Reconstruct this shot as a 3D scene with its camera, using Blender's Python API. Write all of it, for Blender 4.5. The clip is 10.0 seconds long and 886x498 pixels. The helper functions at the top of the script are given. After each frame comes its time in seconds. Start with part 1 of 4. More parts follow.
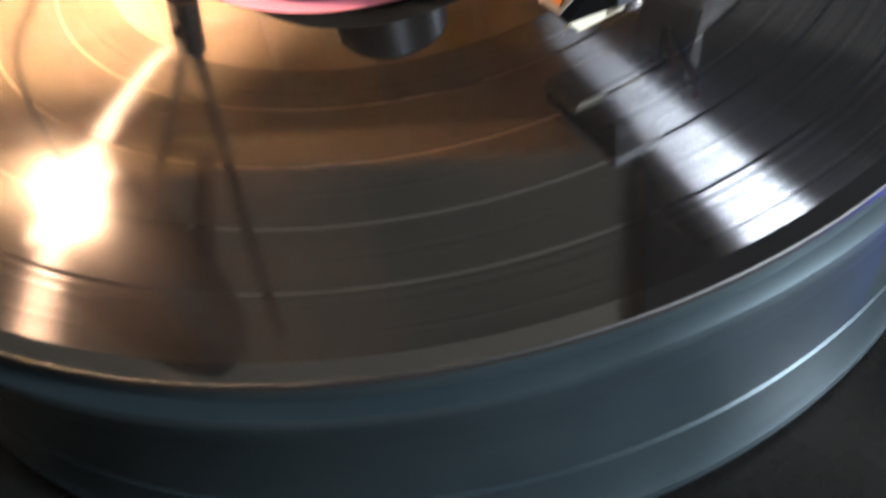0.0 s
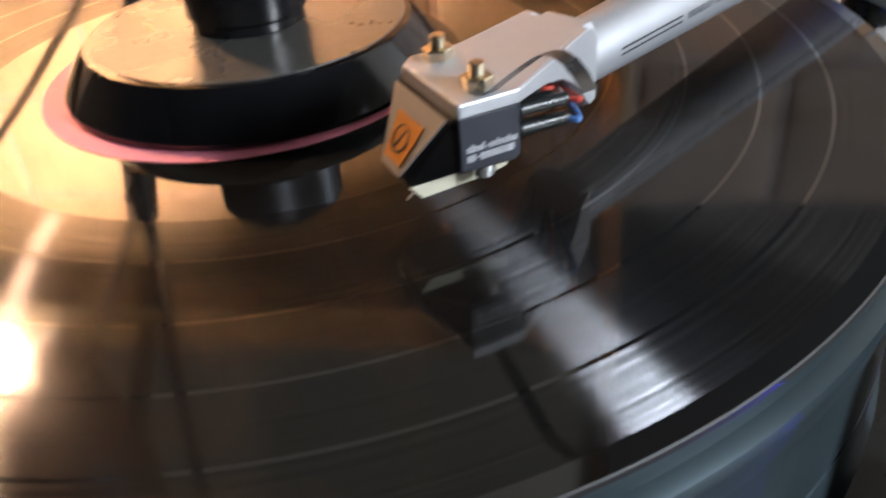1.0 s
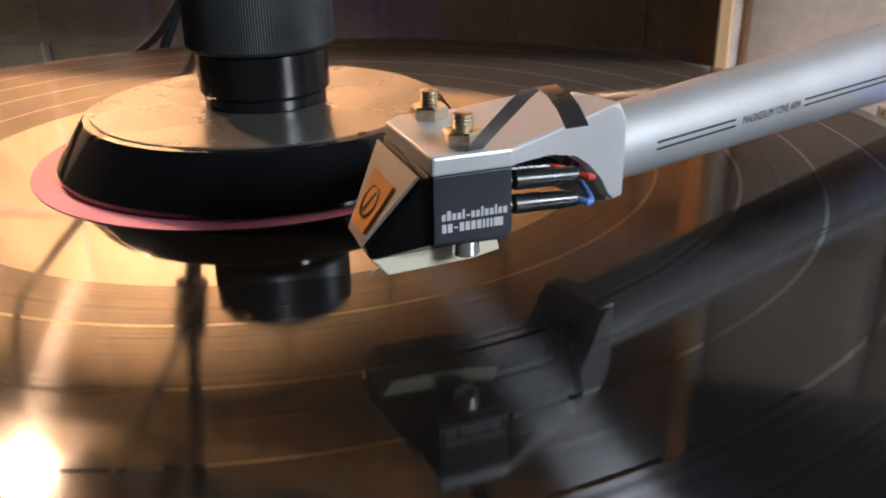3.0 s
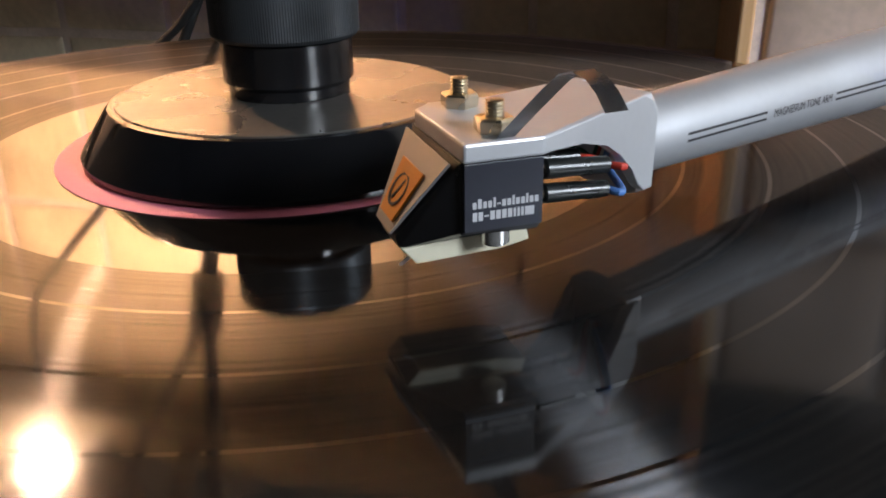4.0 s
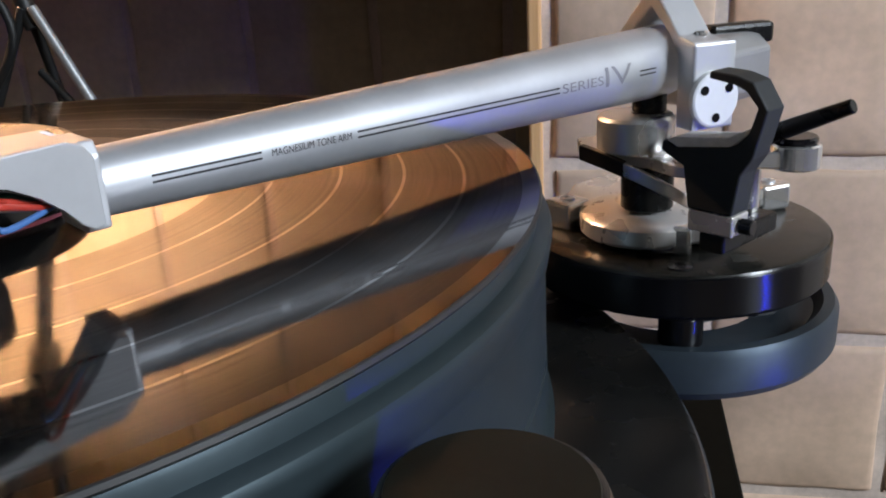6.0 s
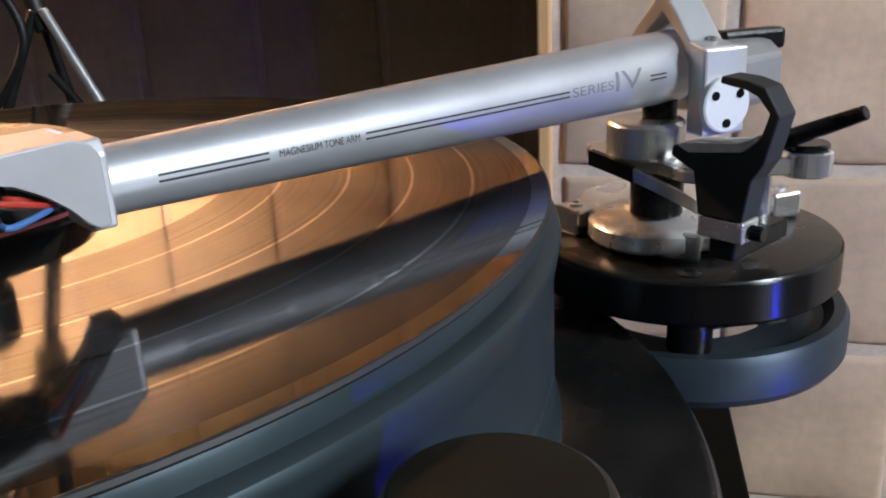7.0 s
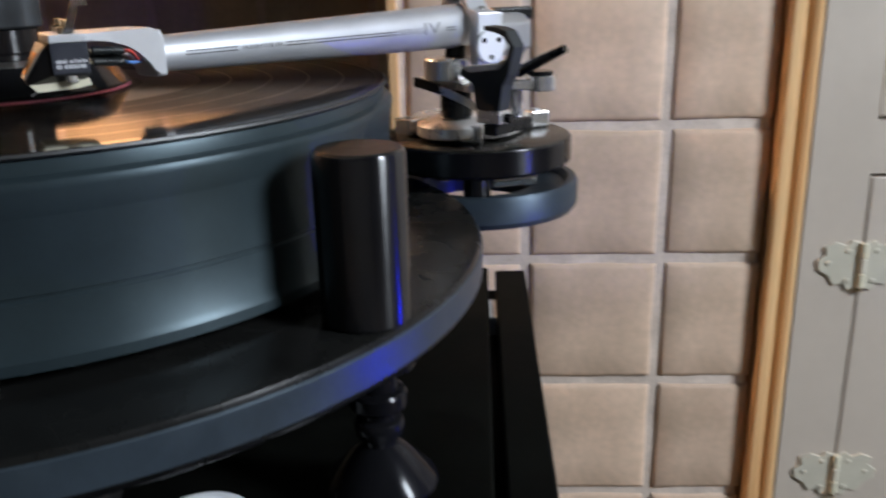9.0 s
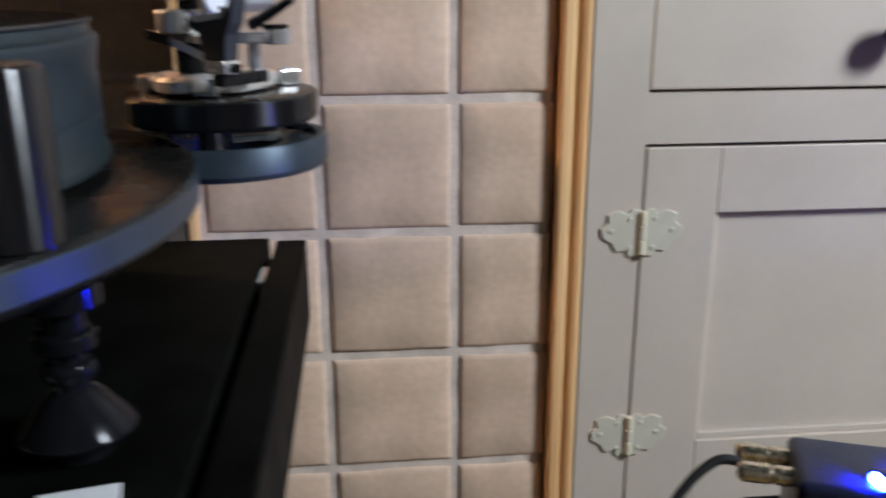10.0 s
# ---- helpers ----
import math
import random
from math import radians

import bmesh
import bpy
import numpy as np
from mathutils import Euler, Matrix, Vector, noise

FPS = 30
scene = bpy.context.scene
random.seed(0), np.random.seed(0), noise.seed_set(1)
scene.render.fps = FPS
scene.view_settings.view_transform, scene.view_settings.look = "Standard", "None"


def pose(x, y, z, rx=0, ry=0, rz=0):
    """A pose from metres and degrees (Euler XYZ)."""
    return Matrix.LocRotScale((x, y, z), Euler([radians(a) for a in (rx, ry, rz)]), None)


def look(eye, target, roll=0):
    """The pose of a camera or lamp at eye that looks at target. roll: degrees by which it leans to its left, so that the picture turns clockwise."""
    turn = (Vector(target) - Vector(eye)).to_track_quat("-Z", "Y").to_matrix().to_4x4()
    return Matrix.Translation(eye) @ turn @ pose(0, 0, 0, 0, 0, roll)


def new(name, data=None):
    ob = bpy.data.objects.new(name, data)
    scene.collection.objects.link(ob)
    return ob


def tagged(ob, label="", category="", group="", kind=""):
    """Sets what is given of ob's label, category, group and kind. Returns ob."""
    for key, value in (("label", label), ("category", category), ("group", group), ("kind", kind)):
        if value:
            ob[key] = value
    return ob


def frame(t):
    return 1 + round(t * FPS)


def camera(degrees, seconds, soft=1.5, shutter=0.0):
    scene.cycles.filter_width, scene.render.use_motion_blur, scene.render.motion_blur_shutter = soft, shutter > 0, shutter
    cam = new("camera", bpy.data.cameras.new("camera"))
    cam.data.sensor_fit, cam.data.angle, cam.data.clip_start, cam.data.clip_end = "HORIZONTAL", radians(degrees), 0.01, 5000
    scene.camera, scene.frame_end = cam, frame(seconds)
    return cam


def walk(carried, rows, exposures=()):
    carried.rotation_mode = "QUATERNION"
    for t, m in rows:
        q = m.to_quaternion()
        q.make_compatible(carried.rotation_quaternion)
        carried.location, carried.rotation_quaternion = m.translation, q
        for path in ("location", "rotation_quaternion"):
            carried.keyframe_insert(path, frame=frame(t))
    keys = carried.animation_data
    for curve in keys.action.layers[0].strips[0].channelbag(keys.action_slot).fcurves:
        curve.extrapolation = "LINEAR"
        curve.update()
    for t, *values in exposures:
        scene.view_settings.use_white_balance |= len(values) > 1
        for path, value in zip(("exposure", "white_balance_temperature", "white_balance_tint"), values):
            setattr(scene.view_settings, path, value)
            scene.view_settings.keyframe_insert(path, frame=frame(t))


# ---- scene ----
# metres; z = 0 is the playing side of the record, the spindle stands at the origin
cam = camera(54.45, 10.0, soft=1.9, shutter=0.5)
# seconds, eye, pitch, roll, yaw
PATH = [
    (0.0, 0.0443, -0.2192, 0.1057, -48.17, 7.57, 3.20),
    (0.5, 0.0624, -0.2126, 0.1009, -41.13, 4.55, 5.82),
    (1.0, 0.0700, -0.1999, 0.0839, -35.05, 3.71, 5.64),
    (1.5, 0.0911, -0.1860, 0.0733, -28.34, 1.76, 8.41),
    (2.0, 0.0844, -0.1858, 0.0609, -25.82, 1.39, 10.68),
    (2.5, 0.0833, -0.1812, 0.0599, -23.63, 1.31, 12.15),
    (4.0, 0.0799, -0.1805, 0.0573, -23.70, 0.76, 14.22),
    (4.5, 0.0836, -0.1809, 0.0578, -23.31, 1.21, 14.40),
    (5.0, 0.0993, -0.1896, 0.0552, -22.74, 1.49, 13.98),
    (5.5, 0.1561, -0.1898, 0.0507, -19.61, 3.90, 13.74),
    (6.0, 0.1652, -0.1743, 0.0543, -19.89, 3.09, 10.46),
    (7.5, 0.1645, -0.1732, 0.0526, -18.89, 2.61, 11.33),
    (8.0, 0.1642, -0.2178, 0.0565, -18.27, 2.49, 11.24),
    (8.5, 0.1870, -0.2854, 0.0493, -17.74, 2.24, 10.34),
    (9.0, 0.1891, -0.3468, 0.0426, -18.00, 1.35, 2.25),
    (9.5, 0.2024, -0.3635, 0.0306, -17.66, 1.31, -1.99),
    (10.0, 0.2614, -0.3590, 0.0152, -17.52, 0.25, -5.42),
]
walk(cam, [(t, pose(x, y, zz, 90 + pitch, roll, yaw)) for t, x, y, zz, pitch, roll, yaw in PATH],
     exposures=((0.0, 1.1), (0.2, 0.9), (0.5, 0.48), (1.0, 0.22), (1.5, 0.03), (2.5, -0.08), (4.5, -0.14), (6.0, -0.18), (8.0, -0.25), (8.6, -0.18), (9.5, -0.06), (10.0, -0.17)))

# ---------------------------------------------------------------- light
world = bpy.data.worlds.new("world")
scene.world = world
world.use_nodes = True
wn = world.node_tree
sky = wn.nodes.new("ShaderNodeTexSky")
sky.sky_type = "NISHITA"
sky.sun_disc = False
sky.sun_elevation, sky.sun_rotation = radians(35), radians(120)
wn.links.new(sky.outputs[0], wn.nodes["Background"].inputs[0])
wn.nodes["Background"].inputs[1].default_value = 0.10

# daylight through the window in the right-hand wall
WINDOW = (1.62, -0.68, 0.74)
day = new("window_daylight", bpy.data.lights.new("window_daylight", "AREA"))
day.data.shape, day.data.size, day.data.size_y = "RECTANGLE", 0.34, 0.46
day.data.energy, day.data.color = 42.0, (0.80, 0.89, 1.0)
day.matrix_world = look(WINDOW, (0.1, 0.0, 0.0))

BULB = (-0.365, 0.280, 0.385)


# ---------------------------------------------------------------- materials
def material(name, color, rough=0.5, metal=0.0, vary=0.12, scale=60.0, bump=0.0, bump_scale=400.0, rough_vary=0.08,
             coat=0.0, second=None, island=False, spec=0.5, turned=0.0):
    """A surface with colour variation at two scales, uneven gloss and fine relief; turned: lathe marks round the upright axis."""
    m = bpy.data.materials.new(name)
    m.use_nodes = True
    nt = m.node_tree
    n, l = nt.nodes, nt.links
    b = n["Principled BSDF"]
    b.inputs["Metallic"].default_value = metal
    b.inputs["Specular IOR Level"].default_value = spec
    if turned:
        tg = n.new("ShaderNodeTangent")
        tg.direction_type, tg.axis = "RADIAL", "Z"
        b.inputs["Anisotropic"].default_value, b.inputs["Anisotropic Rotation"].default_value = turned, 0.25
        l.new(tg.outputs[0], b.inputs["Tangent"])
    if coat:
        b.inputs["Coat Weight"].default_value = coat
        b.inputs["Coat Roughness"].default_value = 0.08
    co = n.new("ShaderNodeTexCoord")
    big = n.new("ShaderNodeTexNoise")
    big.inputs["Scale"].default_value, big.inputs["Detail"].default_value = scale, 5.0
    fine = n.new("ShaderNodeTexNoise")
    fine.inputs["Scale"].default_value, fine.inputs["Detail"].default_value = scale * 9, 3.0
    l.new(co.outputs["Object"], big.inputs["Vector"])
    l.new(co.outputs["Object"], fine.inputs["Vector"])
    mixf = n.new("ShaderNodeMath")
    mixf.operation = "MULTIPLY_ADD"
    l.new(fine.outputs["Fac"], mixf.inputs[0])
    mixf.inputs[1].default_value = 0.4
    l.new(big.outputs["Fac"], mixf.inputs[2])
    ramp = n.new("ShaderNodeValToRGB")
    ramp.color_ramp.elements[0].position, ramp.color_ramp.elements[1].position = 0.45, 0.95
    dark = second or tuple(c * (1 - vary) for c in color)
    lite = tuple(min(1, c * (1 + vary)) for c in color)
    ramp.color_ramp.elements[0].color, ramp.color_ramp.elements[1].color = (*dark, 1), (*lite, 1)
    l.new(mixf.outputs[0], ramp.inputs[0])
    out = ramp.outputs[0]
    if island:
        info = n.new("ShaderNodeObjectInfo")
        hsv = n.new("ShaderNodeHueSaturation")
        mr = n.new("ShaderNodeMapRange")
        mr.inputs["To Min"].default_value, mr.inputs["To Max"].default_value = 0.86, 1.08
        l.new(info.outputs["Random"], mr.inputs["Value"])
        l.new(mr.outputs[0], hsv.inputs["Value"])
        l.new(out, hsv.inputs["Color"])
        out = hsv.outputs[0]
    l.new(out, b.inputs["Base Color"])
    rr = n.new("ShaderNodeMapRange")
    rr.inputs["From Min"].default_value, rr.inputs["From Max"].default_value = 0.3, 0.7
    rr.inputs["To Min"].default_value, rr.inputs["To Max"].default_value = max(0.02, rough - rough_vary), min(1, rough + rough_vary)
    l.new(big.outputs["Fac"], rr.inputs["Value"])
    l.new(rr.outputs[0], b.inputs["Roughness"])
    if bump:
        bn = n.new("ShaderNodeTexNoise")
        bn.inputs["Scale"].default_value, bn.inputs["Detail"].default_value = bump_scale, 4.0
        l.new(co.outputs["Object"], bn.inputs["Vector"])
        bp = n.new("ShaderNodeBump")
        bp.inputs["Strength"].default_value, bp.inputs["Distance"].default_value = bump, 0.0006
        l.new(bn.outputs["Fac"], bp.inputs["Height"])
        l.new(bp.outputs[0], b.inputs["Normal"])
    return m


def glow(name, color, strength):
    m = bpy.data.materials.new(name)
    m.use_nodes = True
    b = m.node_tree.nodes["Principled BSDF"]
    b.inputs["Base Color"].default_value = (*color, 1)
    b.inputs["Emission Color"].default_value = (*color, 1)
    b.inputs["Emission Strength"].default_value = strength
    return m


def vinyl_material():
    """Black vinyl: the polished land, and the two 45-degree walls of the fine groove, which throw light outwards and inwards."""
    m = bpy.data.materials.new("grooved_vinyl")
    m.use_nodes = True
    nt = m.node_tree
    n, l = nt.nodes, nt.links
    base = n["Principled BSDF"]
    base.inputs["Base Color"].default_value = (0.006, 0.006, 0.006, 1)
    base.inputs["Specular IOR Level"].default_value = 0.8
    geo = n.new("ShaderNodeTexCoord")
    flat = n.new("ShaderNodeVectorMath")
    flat.operation = "MULTIPLY"
    flat.inputs[1].default_value = (1, 1, 0)
    l.new(geo.outputs["Object"], flat.inputs[0])
    length = n.new("ShaderNodeVectorMath")
    length.operation = "LENGTH"
    l.new(flat.outputs[0], length.inputs[0])
    radial = n.new("ShaderNodeVectorMath")
    radial.operation = "NORMALIZE"
    l.new(flat.outputs[0], radial.inputs[0])
    # rings: the loudness of the music changes the look of the groove from ring to ring
    ring = n.new("ShaderNodeTexNoise")
    ring.noise_dimensions = "1D"
    ring.inputs["Scale"].default_value, ring.inputs["Detail"].default_value = 900.0, 6.0
    l.new(length.outputs["Value"], ring.inputs["W"])
    # where there is groove: outside the run-out and between the bands
    mask = None
    for r, half in ((0.0610, 0.0118), (0.0857, 0.0004), (0.1026, 0.0004), (0.1184, 0.0004), (0.1330, 0.0004), (0.1500, 0.0035)):
        sub = n.new("ShaderNodeMath")
        sub.operation = "SUBTRACT"
        sub.inputs[1].default_value = r
        l.new(length.outputs["Value"], sub.inputs[0])
        ab = n.new("ShaderNodeMath")
        ab.operation = "ABSOLUTE"
        l.new(sub.outputs[0], ab.inputs[0])
        gt = n.new("ShaderNodeMath")
        gt.operation = "GREATER_THAN"
        gt.inputs[1].default_value = half
        l.new(ab.outputs[0], gt.inputs[0])
        if mask is None:
            mask = gt.outputs[0]
        else:
            mul = n.new("ShaderNodeMath")
            mul.operation = "MULTIPLY"
            l.new(mask, mul.inputs[0])
            l.new(gt.outputs[0], mul.inputs[1])
            mask = mul.outputs[0]
    rough = n.new("ShaderNodeMapRange")
    rough.inputs["To Min"].default_value, rough.inputs["To Max"].default_value = 0.045, 0.075
    l.new(mask, rough.inputs["Value"])
    # the moulded rim past the lead-in is dull
    rim = n.new("ShaderNodeMath")
    rim.operation = "GREATER_THAN"
    rim.inputs[1].default_value = 0.1504
    l.new(length.outputs["Value"], rim.inputs[0])
    dull = n.new("ShaderNodeMath")
    dull.operation = "MULTIPLY_ADD"
    dull.inputs[1].default_value = 0.40
    l.new(rim.outputs[0], dull.inputs[0])
    l.new(rough.outputs[0], dull.inputs[2])
    l.new(dull.outputs[0], base.inputs["Roughness"])
    spec = n.new("ShaderNodeMapRange")
    spec.inputs["To Min"].default_value, spec.inputs["To Max"].default_value = 1.0, 1.0
    l.new(mask, spec.inputs["Value"])
    l.new(spec.outputs[0], base.inputs["Specular IOR Level"])
    # the groove's walls: a sheen drawn far out along the radius and narrow along the groove
    sheen = n.new("ShaderNodeBsdfAnisotropic")
    sheen.inputs["Color"].default_value = (0.042, 0.042, 0.044, 1)
    sheen.inputs["Roughness"].default_value, sheen.inputs["Anisotropy"].default_value = 0.20, 0.84
    along = n.new("ShaderNodeVectorMath")
    along.operation = "CROSS_PRODUCT"
    along.inputs[1].default_value = (0, 0, 1)
    l.new(radial.outputs[0], along.inputs[0])
    l.new(along.outputs[0], sheen.inputs["Tangent"])
    mr = n.new("ShaderNodeMapRange")
    mr.inputs["From Min"].default_value, mr.inputs["From Max"].default_value = 0.25, 0.75
    mr.inputs["To Min"].default_value, mr.inputs["To Max"].default_value = 0.08, 0.30
    l.new(ring.outputs["Fac"], mr.inputs["Value"])
    amount = n.new("ShaderNodeMath")
    amount.operation = "MULTIPLY"
    l.new(mask, amount.inputs[0])
    l.new(mr.outputs[0], amount.inputs[1])
    first = n.new("ShaderNodeMixShader")
    # the groove swallows a share of what the land would mirror
    deep = n.new("ShaderNodeBsdfDiffuse")
    deep.inputs["Color"].default_value = (0.006, 0.006, 0.006, 1)
    share_ = n.new("ShaderNodeMath")
    share_.operation = "MULTIPLY"
    share_.inputs[1].default_value = 0.40
    l.new(mask, share_.inputs[0])
    land = n.new("ShaderNodeMixShader")
    l.new(share_.outputs[0], land.inputs[0])
    l.new(base.outputs[0], land.inputs[1])
    l.new(deep.outputs[0], land.inputs[2])
    l.new(amount.outputs[0], first.inputs[0])
    l.new(land.outputs[0], first.inputs[1])
    l.new(sheen.outputs[0], first.inputs[2])
    shader = first.outputs[0]
    # the outward and the inward wall, each leaning 45 degrees
    for way, share in ((1.0, 0.55), (-1.0, 0.2)):
        lean = n.new("ShaderNodeVectorMath")
        lean.operation = "MULTIPLY_ADD"
        lean.inputs[1].default_value, lean.inputs[2].default_value = (way, way, 0), (0, 0, 1)
        l.new(radial.outputs[0], lean.inputs[0])
        unit = n.new("ShaderNodeVectorMath")
        unit.operation = "NORMALIZE"
        l.new(lean.outputs[0], unit.inputs[0])
        wall = n.new("ShaderNodeBsdfAnisotropic")
        wall.inputs["Color"].default_value = (0.13, 0.13, 0.137, 1)
        wall.inputs["Roughness"].default_value, wall.inputs["Anisotropy"].default_value = 0.168, 0.66
        l.new(unit.outputs[0], wall.inputs["Normal"])
        l.new(along.outputs[0], wall.inputs["Tangent"])
        part_of = n.new("ShaderNodeMath")
        part_of.operation = "MULTIPLY"
        part_of.inputs[1].default_value = share
        l.new(amount.outputs[0], part_of.inputs[0])
        both = n.new("ShaderNodeMixShader")
        l.new(part_of.outputs[0], both.inputs[0])
        l.new(shader, both.inputs[1])
        l.new(wall.outputs[0], both.inputs[2])
        shader = both.outputs[0]
    l.new(shader, n["Material Output"].inputs["Surface"])
    return m


def wood_material():
    m = material("pine", (0.50, 0.25, 0.10), 0.45, vary=0.2, scale=12, bump=0.15)
    n, l = m.node_tree.nodes, m.node_tree.links
    co = n.new("ShaderNodeTexCoord")
    mp = n.new("ShaderNodeMapping")
    mp.inputs["Scale"].default_value = (160, 160, 4)
    l.new(co.outputs["Object"], mp.inputs["Vector"])
    t = n.new("ShaderNodeTexNoise")
    t.inputs["Scale"].default_value, t.inputs["Detail"].default_value = 1.0, 6.0
    l.new(mp.outputs[0], t.inputs["Vector"])
    r = n.new("ShaderNodeValToRGB")
    r.color_ramp.elements[0].position, r.color_ramp.elements[1].position = 0.35, 0.7
    r.color_ramp.elements[0].color, r.color_ramp.elements[1].color = (0.76, 0.43, 0.19, 1), (0.92, 0.62, 0.32, 1)
    l.new(t.outputs["Fac"], r.inputs[0])
    l.new(r.outputs[0], n["Principled BSDF"].inputs["Base Color"])
    return m


VINYL = vinyl_material()
PINE = wood_material()
TILE = material("stone_tile", (0.74, 0.535, 0.40), 0.55, vary=0.14, scale=16, bump=0.4, bump_scale=120, second=(0.55, 0.405, 0.29), island=True)
# recess copy of the tile, with the light there mixed into its tint
RECESSTILE = material("recess_tile", (0.68, 0.57, 0.40), 0.55, vary=0.16, scale=16, bump=0.4, bump_scale=120, second=(0.50, 0.41, 0.28), island=True)
GROUT = material("grout", (0.66, 0.55, 0.47), 0.9, vary=0.2, scale=40, bump=0.5, bump_scale=300)
SLATE = material("slate", (0.035, 0.033, 0.032), 0.7, vary=0.3, scale=20, bump=0.3)
DARKWALL = material("unseen_dark_wall", (0.04, 0.043, 0.045), 0.9, vary=0.2, scale=9, bump=0.2, bump_scale=120)
PLASTER = material("plaster", (0.40, 0.385, 0.36), 0.9, vary=0.06, scale=6, bump=0.2, bump_scale=120)
HOODM = material("hood_plaster", (0.46, 0.43, 0.35), 0.85, vary=0.1, scale=7, bump=0.25, bump_scale=110)
CREAM = material("cream_paint", (0.56, 0.486, 0.412), 0.45, vary=0.05, scale=10, bump=0.12, bump_scale=150)
FLOORING = material("floor_boards", (0.22, 0.15, 0.06), 0.5, vary=0.3, scale=8)
SATIN = material("satin_black", (0.008, 0.008, 0.0075), 0.26, vary=0.3, scale=50, bump=0.05, bump_scale=900, rough_vary=0.05, spec=0.25)
RIMM = material("rim_satin", (0.048, 0.066, 0.082), 0.44, metal=0.6, vary=0.15, scale=40, turned=0.5)
FOOTM = material("lacquer_black", (0.006, 0.006, 0.007), 0.13, vary=0.3, scale=40, spec=0.14)
MOTORTOP = material("motor_top", (0.010, 0.010, 0.007), 0.42, vary=0.4, scale=70, spec=0.22)
# satin, with the recess wall's reflection lightening its colour
CLAMPTOP_LIT = material("clamp_top_lit", (0.14, 0.132, 0.12), 0.28, metal=0.6, vary=0.3, scale=60, spec=0.7)
SHELLM = material("satin_shell", (0.006, 0.006, 0.007), 0.22, vary=0.3, scale=40, rough_vary=0.02, spec=0.6, turned=0.95)
ACRYLIC = material("gloss_black", (0.006, 0.006, 0.007), 0.10, vary=0.3, scale=40, rough_vary=0.04)
PLATTERM = material("platter_black", (0.036, 0.054, 0.062), 0.42, metal=0.55, vary=0.1, scale=50, rough_vary=0.03, turned=0.6)
CABM = material("cabinet_black", (0.0034, 0.0038, 0.0032), 0.55, vary=0.5, scale=25, bump=0.1, bump_scale=300, spec=0.03)
EDGEM = material("armboard_edge", (0.004, 0.004, 0.005), 0.26, vary=0.3, scale=40, rough_vary=0.02, spec=0.4, turned=0.95)
DUSTY = material("dusty_black", (0.014, 0.014, 0.012), 0.24, vary=0.5, scale=70, bump=0.08, bump_scale=700, spec=0.35)
SILVER = material("satin_silver", (0.60, 0.615, 0.65), 0.42, metal=0.66, vary=0.04, scale=60, bump=0.04, bump_scale=2500, rough_vary=0.04)
HEADM = material("shell_silver", (0.60, 0.61, 0.635), 0.42, metal=0.5, vary=0.04, scale=60, bump=0.04, bump_scale=2500, rough_vary=0.04)
CASTING = material("cast_silver", (0.70, 0.68, 0.65), 0.30, metal=0.62, vary=0.05, scale=80, bump=0.05, bump_scale=1500)
GREYM = material("grey_metal", (0.42, 0.43, 0.44), 0.45, metal=0.7, vary=0.06, scale=60)
LIFTM = material("lift_steel", (0.40, 0.40, 0.41), 0.24, metal=1.0, vary=0.06, scale=60)
STEEL = material("brushed_steel", (0.74, 0.73, 0.71), 0.30, metal=0.8, vary=0.05, scale=60)
CHROME = material("polished_steel", (0.80, 0.79, 0.77), 0.18, metal=0.85, vary=0.05, scale=60)
RESTM = material("rest_black", (0.026, 0.029, 0.030), 0.60, vary=0.2, scale=80, spec=0.3)
WHITEM = material("white_enamel", (0.78, 0.79, 0.80), 0.4, vary=0.03, scale=60)
BRASS = material("gilt_brass", (0.70, 0.61, 0.46), 0.27, metal=1.0, vary=0.1, scale=200)
BADGE = material("orange_badge", (0.72, 0.30, 0.04), 0.45, vary=0.1, scale=300)
CARTM = material("cartridge_navy", (0.020, 0.022, 0.032), 0.42, vary=0.15, scale=200)
CARTB = material("cartridge_black", (0.008, 0.008, 0.009), 0.35, vary=0.2, scale=200)
IVORY = material("ivory_plastic", (0.62, 0.58, 0.44), 0.5, vary=0.05, scale=200)
LABELM = material("label_paper", (0.82, 0.24, 0.33), 0.7, vary=0.06, scale=60, bump=0.1)
PRINT = material("grey_print", (0.50, 0.50, 0.52), 0.5, vary=0.05, scale=200)
GREYINK = material("grey_ink", (0.23, 0.23, 0.255), 0.5, vary=0.05, scale=200)
INK = material("dark_print", (0.03, 0.03, 0.035), 0.5, vary=0.05, scale=200)
KNOBM = material("anodised_knob", (0.05, 0.055, 0.06), 0.38, metal=0.6, vary=0.1, scale=200)
FOAM = material("white_foam", (0.7, 0.68, 0.66), 0.95, vary=0.1, scale=500, bump=0.8, bump_scale=1500)
RUBBER = material("cable_rubber", (0.010, 0.010, 0.010), 0.5, vary=0.2, scale=100)
RED = material("red_wire", (0.55, 0.05, 0.03), 0.5, vary=0.1, scale=300)
BLUE = material("blue_wire", (0.08, 0.2, 0.5), 0.5, vary=0.1, scale=300)
GREEN = material("green_wire", (0.03, 0.12, 0.08), 0.5, vary=0.1, scale=300)
WHITEW = material("white_wire", (0.7, 0.68, 0.65), 0.5, vary=0.1, scale=300)
PORCELAIN = material("hinge_enamel", (0.56, 0.525, 0.43), 0.42, vary=0.06, scale=80)
NAVY = material("navy_case", (0.010, 0.014, 0.045), 0.35, vary=0.15, scale=60, bump=0.05)
PAPER = material("white_paper", (0.72, 0.73, 0.75), 0.7, vary=0.04, scale=40)
HEAT = material("sleeve_black", (0.010, 0.012, 0.012), 0.3, vary=0.2, scale=200)
LED = glow("blue_led", (0.005, 0.02, 1.0), 2700.0)
